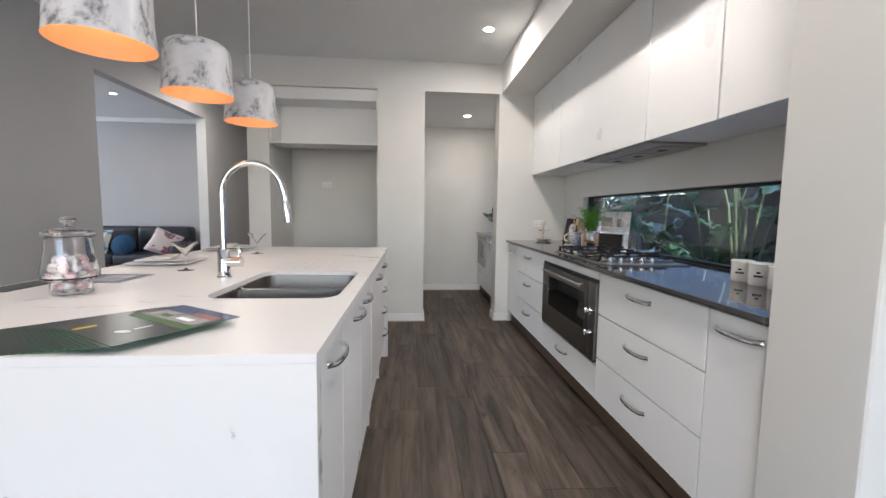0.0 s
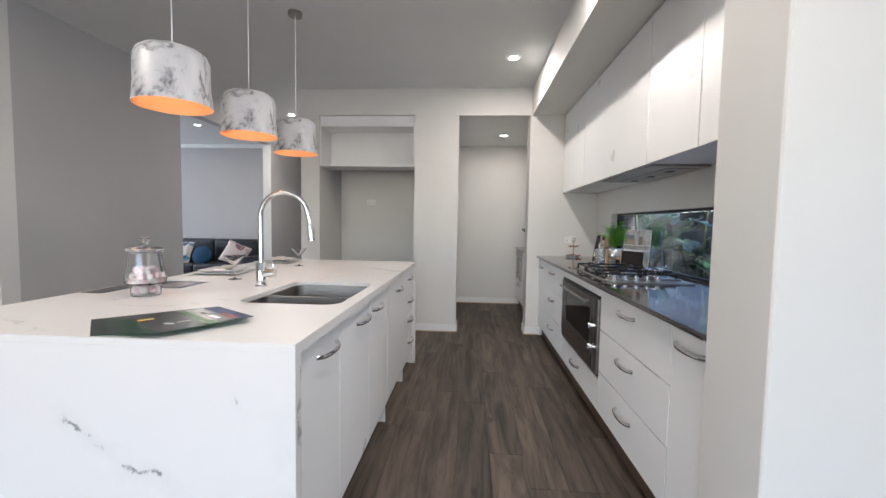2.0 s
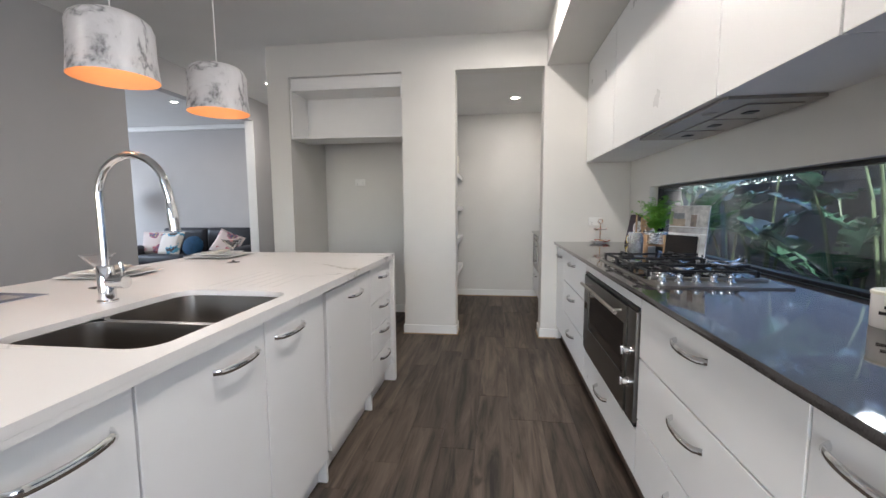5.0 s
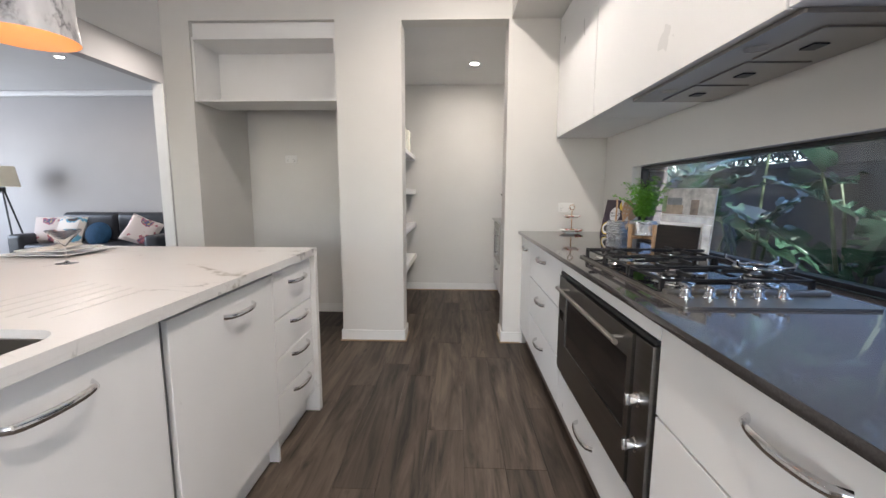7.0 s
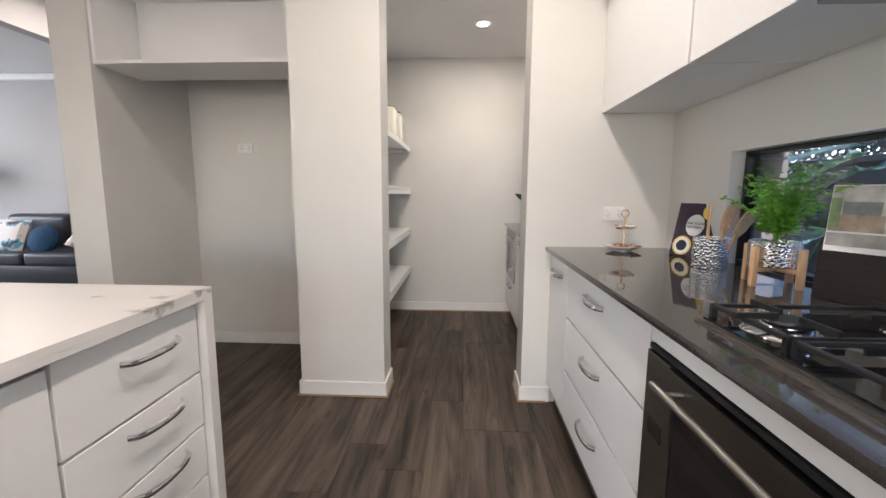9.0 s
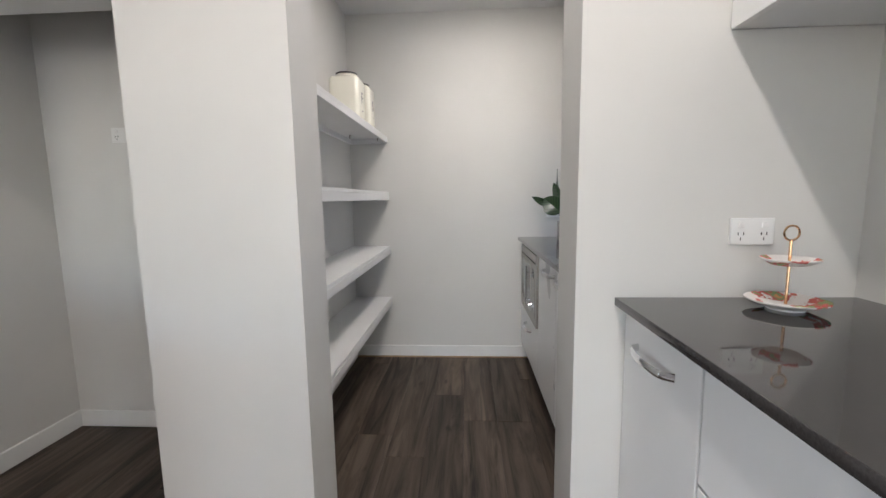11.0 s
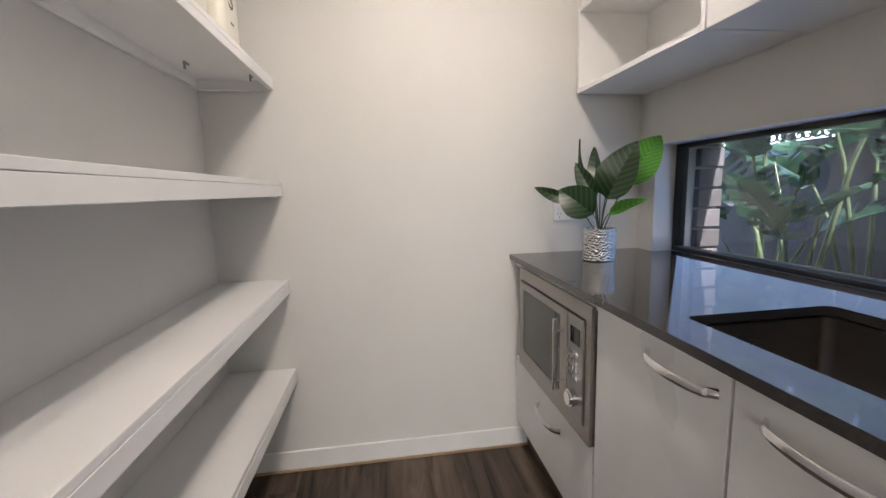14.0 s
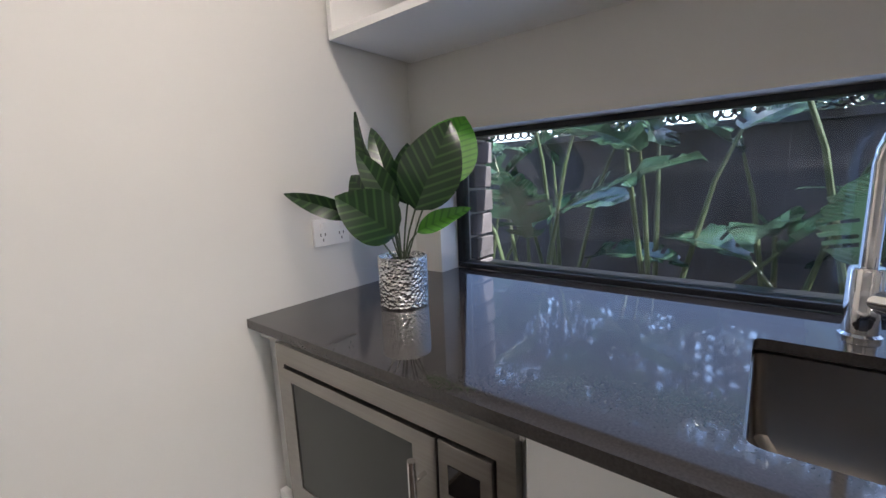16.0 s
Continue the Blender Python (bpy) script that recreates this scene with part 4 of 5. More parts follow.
# ---- cooktop ----
def cooktop():
    x0, x1, y0, y1, z = 0.985, 1.475, 2.035, 2.91, 0.9
    c = thing("gas_cooktop", 0, 0, z, "five-burner black gas cooktop with stainless front strip", "cooktop")
    part("tray", slab(rounded(x0, x1, y0, y1, 0.012, 4), [], 0.0005, 0.007), STEEL, c, "stainless steel surround")
    part("hob_plate", slab(rounded(x0 + 0.012, x1 - 0.012, y0 + 0.16, y1 - 0.012, 0.012, 4), [], 0.007, 0.012), BLACKGLASS, c, "black enamel plate")
    part("rail", boxes((x0 + 0.02, x1 - 0.02, y0 + 0.125, y0 + 0.15, 0.007, 0.02), bevel=0.004), STEEL, c)
    for i in range(5):
        k = lathe([(0, 0), (0.021, 0), (0.021, 0.004), (0.015, 0.007), (0.012, 0.018), (0.015, 0.022), (0.015, 0.028), (0, 0.029)], 20, at=(1.04 + i * 0.064, 2.125, 0.007))
        kk = part("knob", k, CHROME, c, "chrome gas knob")
        part("grip", boxes((1.04 + i * 0.064 - 0.003, 1.04 + i * 0.064 + 0.003, 2.11, 2.14, 0.0355, 0.041), bevel=0.001), CHROME, kk)
    for bx, by, r in ((1.10, 2.31, 0.036), (1.36, 2.31, 0.045), (1.10, 2.78, 0.045), (1.36, 2.78, 0.036), (1.23, 2.545, 0.062)):
        b = part("burner", lathe([(0, 0.0122), (r * 1.75, 0.0122), (r * 1.7, 0.0145), (r * 1.05, 0.021), (r * 1.0, 0.032), (0, 0.033)], 28, at=(bx, by, 0)), CHROME, c, "polished burner base")
        part("burner_cap", lathe([(0, 0.033), (r * 0.85, 0.033), (r * 0.9, 0.037), (r * 0.8, 0.042), (0, 0.043)], 28, at=(bx, by, 0)), BLACK, b)
    for a, b in ((2.205, 2.425), (2.435, 2.655), (2.665, 2.89)):
        t = bmesh.new()
        for x in (x0 + 0.025, x1 - 0.04):
            box(t, x, x + 0.012, a, b, 0.034, 0.043, bevel=0.002)
        for y in (a, b - 0.012):
            box(t, x0 + 0.025, x1 - 0.028, y, y + 0.009, 0.034, 0.043, bevel=0.002)
        ym = (a + b) / 2
        for x in (1.10, 1.36) if abs(ym - 2.545) > 0.05 else (1.23,):
            for ang in range(0, 360, 90):
                m = pose(x, ym, 0, 0, 0, ang)
                bb = bmesh.ops.create_cube(t, size=1, matrix=m @ Matrix.LocRotScale((0.067, 0, 0.048), None, (0.085, 0.007, 0.012)))
        for x in (x0 + 0.031, x1 - 0.034):
            for y in (a + 0.006, b - 0.006):
                box(t, x - 0.006, x + 0.006, y - 0.006, y + 0.006, 0.0122, 0.036)
        part("trivet", t, BLACK, c, "cast iron trivet")


cooktop()


def wok_ring(x, y, z):
    w = thing("wok_ring", x, y, z, "polished chrome wok ring standing on the cooktop trivet", "wok ring", rz=25)
    part("ring", tube([(0.062 * math.cos(a / 28 * 6.2832), 0.062 * math.sin(a / 28 * 6.2832), 0.006) for a in range(29)], 0.005, 8), CHROME, w)
    for k in range(4):
        a = radians(90 * k)
        c, n = math.cos(a), math.sin(a)
        part("arm", tube([(0.03 * c, 0.03 * n, 0.008), (0.07 * c, 0.07 * n, 0.01), (0.098 * c, 0.098 * n, 0.02), (0.1 * c, 0.1 * n, 0.034)], 0.0048, 8), CHROME, w)


wok_ring(1.36, 2.315, 0.9545)


# ---- things on the kitchen bench ----
def leaf_bm(length, width, curl=0.25, cup=0.15, n=10, tip=0.55, wave=0.0, splits=0, rng=None):
    bm = bmesh.new()
    rows = []
    for i in range(n + 1):
        t = i / n
        w = width / 2 * (math.sin(math.pi * min(1, t ** tip)) ** 0.75 if 0 < t < 1 else 0.03)
        z = -curl * length * t * t
        row = []
        for s in (-1, -0.5, 0, 0.5, 1):
            row.append(bm.verts.new((s * w, t * length, z + cup * abs(s) * w + wave * math.sin(9 * t + 2 * s) * abs(s))))
        rows.append(row)
    for i, (a, b) in enumerate(zip(rows, rows[1:])):
        for k in range(4):
            bm.faces.new((a[k], a[k + 1], b[k + 1], b[k]))
    return bm


def aim(base, tip, roll=0.0):
    """A frame at base whose y axis runs to tip and whose z axis is turned about it."""
    base, tip = Vector(base), Vector(tip)
    y = (tip - base).normalized()
    x = y.cross(Vector((0, 0, 1)))
    x = x.normalized() if x.length > 1e-3 else Vector((1, 0, 0))
    z = x.cross(y)
    m = Matrix((x, y, z)).transposed().to_4x4()
    return Matrix.Translation(base) @ m @ Matrix.Rotation(radians(roll), 4, "Y")


def calathea():
    p = thing("potted_plant", 1.135, 5.755, 0.9, "striped-leaf artificial plant in a hammered silver pot", "plant")
    part("pot", lathe([(0, 0), (0.057, 0), (0.06, 0.004), (0.061, 0.122), (0.057, 0.124), (0.055, 0.115), (0, 0.110)], 40), SILVER, p, "hammered silver pot")
    part("soil", lathe([(0, 0.113), (0.054, 0.113), (0.054, 0.111), (0, 0.111)], 24), SOIL, p)
    R, F = Vector((0.63, -0.78, 0)), Vector((-0.78, -0.63, 0))
    rows = [(-0.10, 0.10, 0.03, -0.235, 0.155, 0.08, 0.045, 20, 0), (-0.005, 0.055, 0.05, -0.115, 0.15, 0.09, 0.12, 60, 0), (-0.03, 0.13, 0.0, -0.115, 0.315, 0.02, 0.05, -40, 0),
            (-0.01, 0.13, -0.02, -0.07, 0.31, -0.05, 0.06, 30, 0), (-0.005, 0.11, 0.03, -0.075, 0.24, 0.06, 0.06, 50, 0), (0.04, 0.11, 0.04, 0.125, 0.295, 0.06, 0.13, 60, 0),
            (0.08, 0.16, -0.03, 0.17, 0.33, -0.06, 0.135, 60, 1), (0.04, 0.055, 0.02, 0.155, 0.115, 0.04, 0.045, 30, 1), (-0.05, 0.09, -0.05, -0.14, 0.20, -0.10, 0.08, 20, 0), (0.02, 0.12, 0.0, 0.03, 0.25, 0.03, 0.08, 60, 0)]
    for u0, v0, w0, u1, v1, w1, wd, roll, kind in rows:
        a = R * u0 + F * w0 + Vector((0, 0, 0.125 + v0))
        b = R * u1 + F * w1 + Vector((0, 0, 0.125 + v1))
        root = Vector((a.x * 0.15, a.y * 0.15, 0.113))
        s = part("stem", tube([root, root.lerp(a, 0.5) + Vector((0, 0, 0.012)), a], 0.0022, 8), STALK, p)
        m = aim(a, b)
        face = (F + Vector((0, 0, 0.35))).normalized()
        # turn the leaf so that its upper side looks into the room
        z, y = m.to_3x3().col[2], m.to_3x3().col[1]
        f = (face - y * face.dot(y)).normalized()
        ang = math.atan2(z.cross(f).dot(y), z.dot(f))
        lb = leaf_bm((b - a).length * 1.05, wd * 1.08, 0.22, 0.4, 12, 0.8, 0.003)
        part("leaf", lb, LIME if kind else STRIPED, p, m=m @ Matrix.Rotation(ang + radians(roll - 45) * 0.6, 4, "Y"))


calathea()


def fern_stand():
    p = thing("fern_planter", 1.44, 3.30, 0.9, "green fern in a silver pot on a pale timber stand", "plant")
    for i in range(4):
        a = radians(20 + 90 * i)
        x, y = 0.083 * math.cos(a), 0.083 * math.sin(a)
        part("leg", boxes((x - 0.009, x + 0.009, y - 0.009, y + 0.009, 0, 0.125), bevel=0.004), WOOD, p, "pale timber leg")
    for i in range(2):
        b = bmesh.new()
        box(b, -0.075, 0.075, -0.008, 0.008, 0.045 + 0.0005 * i, 0.06, bevel=0.002)
        part("crossbar", b, WOOD, p, m=pose(0, 0, 0, 0, 0, 20 + 90 * i))
    part("pot", lathe([(0, 0.062), (0.064, 0.062), (0.068, 0.066), (0.069, 0.14), (0.065, 0.142), (0.063, 0.132), (0, 0.13)], 36), SILVER, p, "hammered silver pot")
    part("soil", lathe([(0, 0.131), (0.062, 0.131), (0, 0.134)], 20), SOIL, p)
    rng = random.Random(7)
    bm = bmesh.new()
    for i in range(44):
        a, lean, ln = rng.random() * 6.283, 0.2 + 0.7 * rng.random(), 0.15 + 0.12 * rng.random()
        d = Vector((math.cos(a), math.sin(a), 0))
        pts = []
        for k in range(9):
            t = k / 8
            pts.append(d * (ln * lean * t * (0.4 + 0.6 * t)) + Vector((0, 0, 0.132 + ln * (t - 0.32 * lean * t * t))))
        pts = [q if q.x < 0.145 else Vector((0.145, q.y, q.z)) for q in pts]
        tube(pts, 0.0012, 4, bm)
        side = d.cross(Vector((0, 0, 1)))
        for k in range(2, 9):
            for s in (-1, 1):
                for j in range(4):
                    c = pts[k] + side * s * (0.008 + 0.011 * j) * (1.25 - k / 10) + Vector((rng.uniform(-1, 1), rng.uniform(-1, 1), rng.uniform(-1, 1))) * 0.006
                    if c.x > 0.15:
                        continue
                    r = 0.0065 * (0.7 + 0.6 * rng.random())
                    n = Vector((rng.uniform(-0.6, 0.6), rng.uniform(-0.6, 0.6), 1)).normalized()
                    u = n.cross(side).normalized()
                    v = n.cross(u)
                    bm.faces.new([bm.verts.new(c + u * r * math.cos(q) + v * r * math.sin(q)) for q in (0, 1.2, 2.4, 3.7, 5.0)])
    part("fronds", bm, FERN, p, "feathery bright green fronds")


fern_stand()


def text(parent, words, size, m, mat, name="lettering", depth=0.0004):
    cu = bpy.data.curves.new(name, "FONT")
    cu.body, cu.size, cu.align_x, cu.align_y, cu.extrude = words, size, "CENTER", "CENTER", depth
    tmp = bpy.data.objects.new(name, cu)
    scene.collection.objects.link(tmp)
    me = bpy.data.meshes.new_from_object(tmp.evaluated_get(bpy.context.evaluated_depsgraph_get()))
    bpy.data.objects.remove(tmp)
    me.materials.clear()
    me.materials.append(mat)
    return part(name, me, None, parent, m=m)


def disc(r, h, sx=1.0, seg=28):
    bm = bmesh.new()
    cyl(bm, r, 0, h, seg=seg)
    bmesh.ops.scale(bm, vec=(sx, 1, 1), verts=bm.verts)
    return bm


# cookbook leaning on the wall
bk = thing("cookbook", 1.455, 3.80, 0.9005, "dark cookbook with lemon and fruit cover leaning on wall", "book")
bk.matrix_basis = pose(1.475, 3.86, 0.903, 0, 0, -62) @ pose(0, 0, 0, -14, 0, 0)
part("page_block", boxes((-0.088, 0.090, 0.003, 0.017, 0.003, 0.245)), PAPER, bk)
part("cover", boxes((-0.09, 0.092, 0, 0.003, 0, 0.25), (-0.09, 0.092, 0.017, 0.02, 0, 0.25), (-0.093, -0.09, 0, 0.02, 0, 0.25)), PLUM, bk)
UP = pose(0, -0.0005, 0, 90, 0, 0)
part("title_oval", disc(0.05, 0.0006, 0.85), PAPER, bk, m=pose(0.0, -0.0002, 0.148, 90, 0, 0))
for i, w in enumerate(("LOW SUGAR", "KITCHEN")):
    text(bk, w, 0.0155, pose(0, -0.0012, 0.156 - 0.018 * i, 90, 0, 0), INK)
part("lemon_print", disc(0.036, 0.0006, 0.8), YELLOW, bk, m=pose(0.052, -0.0002, 0.212, 90, 0, 0))
part("fruit_print", disc(0.045, 0.0006), YELLOW, bk, m=pose(-0.042, -0.0002, 0.05, 90, 0, 0))
part("fruit_print", disc(0.038, 0.0006), PAPER, bk, m=pose(-0.042, -0.0009, 0.05, 90, 0, 0))
part("berry_print", disc(0.025, 0.0006), INK, bk, m=pose(-0.042, -0.0016, 0.05, 90, 0, 0))

# utensil canister
ut = thing("utensil_holder", 1.42, 3.60, 0.9, "hammered silver utensil canister holding wooden spoons", "canister")
part("canister", lathe([(0, 0), (0.06, 0), (0.062, 0.003), (0.062, 0.118), (0.063, 0.121), (0.060, 0.121), (0.058, 0.115), (0.058, 0.006), (0, 0.006)], 40), SILVER, ut)


def spoon(m, holes):
    w = thing("wooden_spatula" if holes else "wooden_spoon", 0, 0, 0, "slotted wooden spatula in the canister" if holes else "wooden spoon standing in the canister", "utensil", "wooden utensils")
    w.matrix_basis = pose(1.42, 3.60, 0.908) @ m
    part("handle", tube([(0, 0, 0), (0, 0, 0.15)], 0.006, 10), WOOD, w)
    hs = [[(0.007 * math.cos(a) + x, 0.007 * math.sin(a) + y) for a in (0, 1.05, 2.1, 3.14, 4.2, 5.24)] for x in (-0.016, 0.012) for y in (0.035, 0.06, 0.085)] if holes else []
    part("head", slab([(-0.008, 0), (0.008, 0), (0.028, 0.03), (0.036, 0.07), (0.03, 0.105), (0.012, 0.118), (-0.012, 0.118), (-0.03, 0.105), (-0.036, 0.07), (-0.028, 0.03)], hs, -0.003, 0.003), WOOD, w, m=pose(0, 0, 0.13, 90, 0, 25))


spoon(pose(0.0, -0.01, 0, 0, 12, 0) @ pose(0, 0, 0, 6, 0, 0), True)
spoon(pose(0.015, -0.02, 0, 22, 14, 0), False)
spoon(pose(-0.01, 0.01, 0, -2, 6, 40), False)

# tiered cake stand
ts = thing("cake_stand", 1.27, 4.08, 0.9, "two-tier floral china cake stand with brass rod", "cake stand")
for r, z in ((0.085, 0.008), (0.06, 0.11)):
    part("plate", lathe([(0, z), (r * 0.6, z), (r, z + 0.014), (r, z + 0.017), (r * 0.6, z + 0.004), (0, z + 0.004)], 36), PLATEP, ts, "floral china plate")
part("foot", lathe([(0, 0), (0.04, 0), (0.04, 0.008), (0, 0.008)], 24), WHITE, ts)
part("rod", tube([(0, 0, 0.008), (0, 0, 0.17)], 0.0035, 10), GOLD, ts)
part("ring", tube([(0.018 * math.sin(a / 16 * 6.283), 0, 0.188 - 0.018 * math.cos(a / 16 * 6.283)) for a in range(17)], 0.0025, 8), GOLD, ts)

TIMBERP = material("printed_dark_timber", (0.016, 0.012, 0.010), 0.55, vary=0.5, scale=4, stretch=(1, 1, 14), spec=0.25)
# display board by the window
db = thing("display_board", 0, 0, 0, "folded display brochure with house photos beside the window", "brochure")
db.matrix_basis = pose(1.50, 3.015, 0.9, 0, 0, -68) @ pose(0, 0, 0, -5, 0, 0)
part("board", boxes((-0.14, 0.14, 0, 0.004, 0, 0.315)), PAPER, db)
part("photo_strip", boxes((-0.137, 0.137, -0.0012, 0, 0.15, 0.185)), GREYP, db)
part("lower_panel", boxes((-0.14, 0.09, -0.014, -0.006, 0.0, 0.135), bevel=0.001), TIMBERP, db, "dark timber-print panel")
ROOM = [(-0.137, 0.137, 0.19, 0.312, (0.52, 0.50, 0.47)), (-0.137, -0.02, 0.19, 0.235, (0.36, 0.28, 0.20)), (-0.11, -0.03, 0.235, 0.27, (0.20, 0.21, 0.22)), (0.02, 0.06, 0.19, 0.26, (0.24, 0.18, 0.14)), (0.08, 0.137, 0.2, 0.29, (0.6, 0.58, 0.54)), (-0.137, -0.115, 0.2, 0.28, (0.2, 0.3, 0.12))]
for i, (a, b, c, d, col) in enumerate(ROOM):
    part("photo_print", boxes((a, b, -0.001 - 0.0005 * i, 0.0, c, d)), material("photo_print", tuple(0.95 * q for q in col), 0.4, vary=0.55, scale=22), db)
part("photo_print", boxes((0.095, 0.137, -0.002, 0, 0.02, 0.145)), GREYP, db)

# enamel canisters
for i, y in enumerate((1.55, 1.44, 1.33)):
    c = thing("enamel_canister", 1.375 - 0.01 * i, y, 0.9, "white enamel canister with black lettering and dark rim", "canister", "enamel canisters")
    part("body", lathe([(0, 0), (0.043, 0), (0.045, 0.003), (0.045, 0.085), (0, 0.085)], 32), WHITE, c)
    part("lid", lathe([(0, 0.085), (0.047, 0.085), (0.047, 0.092), (0.043, 0.095), (0, 0.096)], 32), CREAM, c)
    for k, (w, z) in enumerate(((0.014, 0.055), (0.032, 0.040))):
        part("lettering_bar", boxes((-0.0462, -0.042, -w / 2, w / 2, z - 0.004, z + 0.004)), INK, c, m=pose(0, 0, 0, 0, 0, 35))


# ---- things on the island ----
def jar():
    j = thing("glass_jar", -1.275, 1.275, 0.9, "lidded glass apothecary jar half full of marshmallows", "jar")
    part("vessel", lathe([(0, 0.002), (0.055, 0.002), (0.058, 0.006), (0.056, 0.045), (0.078, 0.055), (0.079, 0.075), (0.066, 0.15), (0.061, 0.185), (0.064, 0.19), (0.060, 0.19), (0.057, 0.185), (0.062, 0.15), (0.075, 0.075), (0.073, 0.06), (0.052, 0.05), (0.053, 0.010), (0, 0.009)], 40), GLASS, j)
    l = part("lid", lathe([(0, 0.193), (0.068, 0.193), (0.071, 0.197), (0.071, 0.207), (0.066, 0.212), (0.03, 0.222), (0.012, 0.226), (0.010, 0.236), (0.020, 0.242), (0.022, 0.252), (0.012, 0.26), (0, 0.261)], 40), GLASS, j, "clear glass lid with knob")
    rng = random.Random(3)
    k = 0
    for z, r, n in ((0.025, 0.033, 6), (0.064, 0.05, 9), (0.066, 0.018, 3), (0.09, 0.047, 9), (0.092, 0.017, 3), (0.114, 0.034, 6)):
        for i in range(n):
            a = 6.283 * i / n + z * 40
            bm = bmesh.new()
            cyl(bm, 0.0145, -0.012, 0.012, seg=14)
            bmesh.ops.bevel(bm, geom=[e for e in bm.edges if len(e.link_faces) == 2 and e.calc_face_angle(0) > 1], offset=0.005, segments=2, affect="EDGES")
            ob = tagged(new("marshmallow", mesh_of("marshmallow", bm, PINKM if (i + k) % 2 else WHITEM)), "pink or white marshmallow inside the glass jar", "marshmallow", "marshmallows in the jar")
            ob.matrix_basis = pose(-1.275 + r * math.cos(a), 1.275 + r * math.sin(a), 0.9 + z, rng.uniform(-60, 60), rng.uniform(-60, 60), 0)
        k += 1


jar()


def brochure(x, y, z, rz, w, d, top=False, name="brochure"):
    b = thing(name, x, y, z, "glossy dark brochure with green edges fanned on the island" if not top else "top glossy brochure with house photo on fanned stack", "brochure", "fanned brochures", rz)
    part("page_block", boxes((0, w, 0, d, 0, 0.0009)), GREENP, b, "green page edges")
    part("cover", boxes((0.0006, w, 0.0006, d, 0.0009, 0.0012)), COVER, b)
    part("title_bar", boxes((0.012, 0.055, d - 0.05, d - 0.035, 0.0012, 0.0014)), YELLOW, b)
    if top:
        part("swoosh_print", boxes((w * 0.50, w * 0.60, 0, d, 0.0012, 0.0015)), GREEN2, b)
        part("roof_print", boxes((w * 0.60, w * 0.8, 0.02, d - 0.02, 0.0012, 0.0015)), GREYP, b)
        part("sky_print", boxes((w * 0.8, w, 0.0, d, 0.0012, 0.0015)), SKYP, b)
        part("window_print", boxes((w * 0.66, w * 0.72, 0.06, 0.12, 0.0015, 0.0018)), PAPER, b)
        part("window_print", boxes((w * 0.66, w * 0.72, 0.15, 0.19, 0.0015, 0.0018)), GREEN2, b)
        part("red_print", boxes((w * 0.78, w * 0.88, 0.02, 0.12, 0.0015, 0.0018)), REDP, b)
        part("emblem", disc(0.018, 0.0004, 0.5, 12), PAPER, b, m=pose(w * 0.22, 0.10, 0.0012, 0, 0, 30))
        part("emblem", boxes((w * 0.3, w * 0.44, 0.095, 0.103, 0.0012, 0.0014)), PAPER, b)
    return b


for i in range(13):
    t = i / 12
    brochure(-0.925 + 0.21 * t, 0.652 + 0.004 * math.sin(5 * t), 0.9004 + 0.00135 * i, 44 + 13 * t, 0.275, 0.25, i == 12)
mg = thing("magazine", -1.49, 1.36, 0.9004, "glossy dark magazine lying under the jar side", "magazine", rz=0)
part("page_block", boxes((0, 0.24, 0.1, 0.32, 0, 0.003)), PAPER, mg)
part("cover", boxes((0, 0.24, 0.1, 0.32, 0.003, 0.0036)), SKYP, mg)
part("photo_print", boxes((0.10, 0.2, 0.14, 0.28, 0.0036, 0.004)), GREYP, mg)
mg2 = thing("placemat", -1.6, 1.29, 0.9004, "dark grey woven placemat on the island", "placemat")
part("mat", boxes((0, 0.10, 0, 0.4, 0, 0.002)), COVER, mg2)


def setting_for_one(x, y, rz):
    pl = thing("square_plate", x, y, 0.9004, "stacked square white plates with folded napkin", "plate", "place settings", rz)
    for i, (r, z) in enumerate(((0.15, 0.0), (0.115, 0.014))):
        bm = bmesh.new()
        rings = []
        for inset, zz in ((0.05, 0.0), (0.0, 0.011), (0.0, 0.014), (0.045, 0.005)):
            rings.append([bm.verts.new((a, b, z + zz)) for a, b in rounded(-r + inset, r - inset, -r + inset, r - inset, 0.02, 3)])
        for a, b in zip(rings, rings[1:]):
            for k in range(len(a)):
                bm.faces.new((a[k], a[(k + 1) % len(a)], b[(k + 1) % len(b)], b[k]))
        bm.faces.new(rings[0][::-1]), bm.faces.new(rings[-1])
        part("plate", bm, WHITE, pl)
    nk = tagged(new("napkin", mesh_of("napkin", boxes((-0.035, 0.035, -0.10, 0.10, 0.0, 0.012), bevel=0.005), NAPKIN)), "folded beige linen napkin on the plates", "napkin", "napkins")
    nk.matrix_basis = pose(x, y, 0.9285, 0, 0, rz + 10)


setting_for_one(-1.43, 2.10, 6)
setting_for_one(-1.43, 2.86, 4)


def martini(x, y):
    g = thing("martini_glass", x, y, 0.9003, "empty clear martini glass on the island", "glass", "martini glasses")
    part("foot", lathe([(0, 0), (0.036, 0), (0.036, 0.002), (0.01, 0.005), (0.0035, 0.012), (0.0035, 0.07), (0, 0.07)], 32), GLASS, g)
    part("bowl", lathe([(0, 0.07), (0.0045, 0.071), (0.058, 0.135), (0.0565, 0.1355), (0.003, 0.075), (0, 0.074)], 36), GLASS, g)


martini(-1.195, 1.825)
martini(-1.15, 2.60)


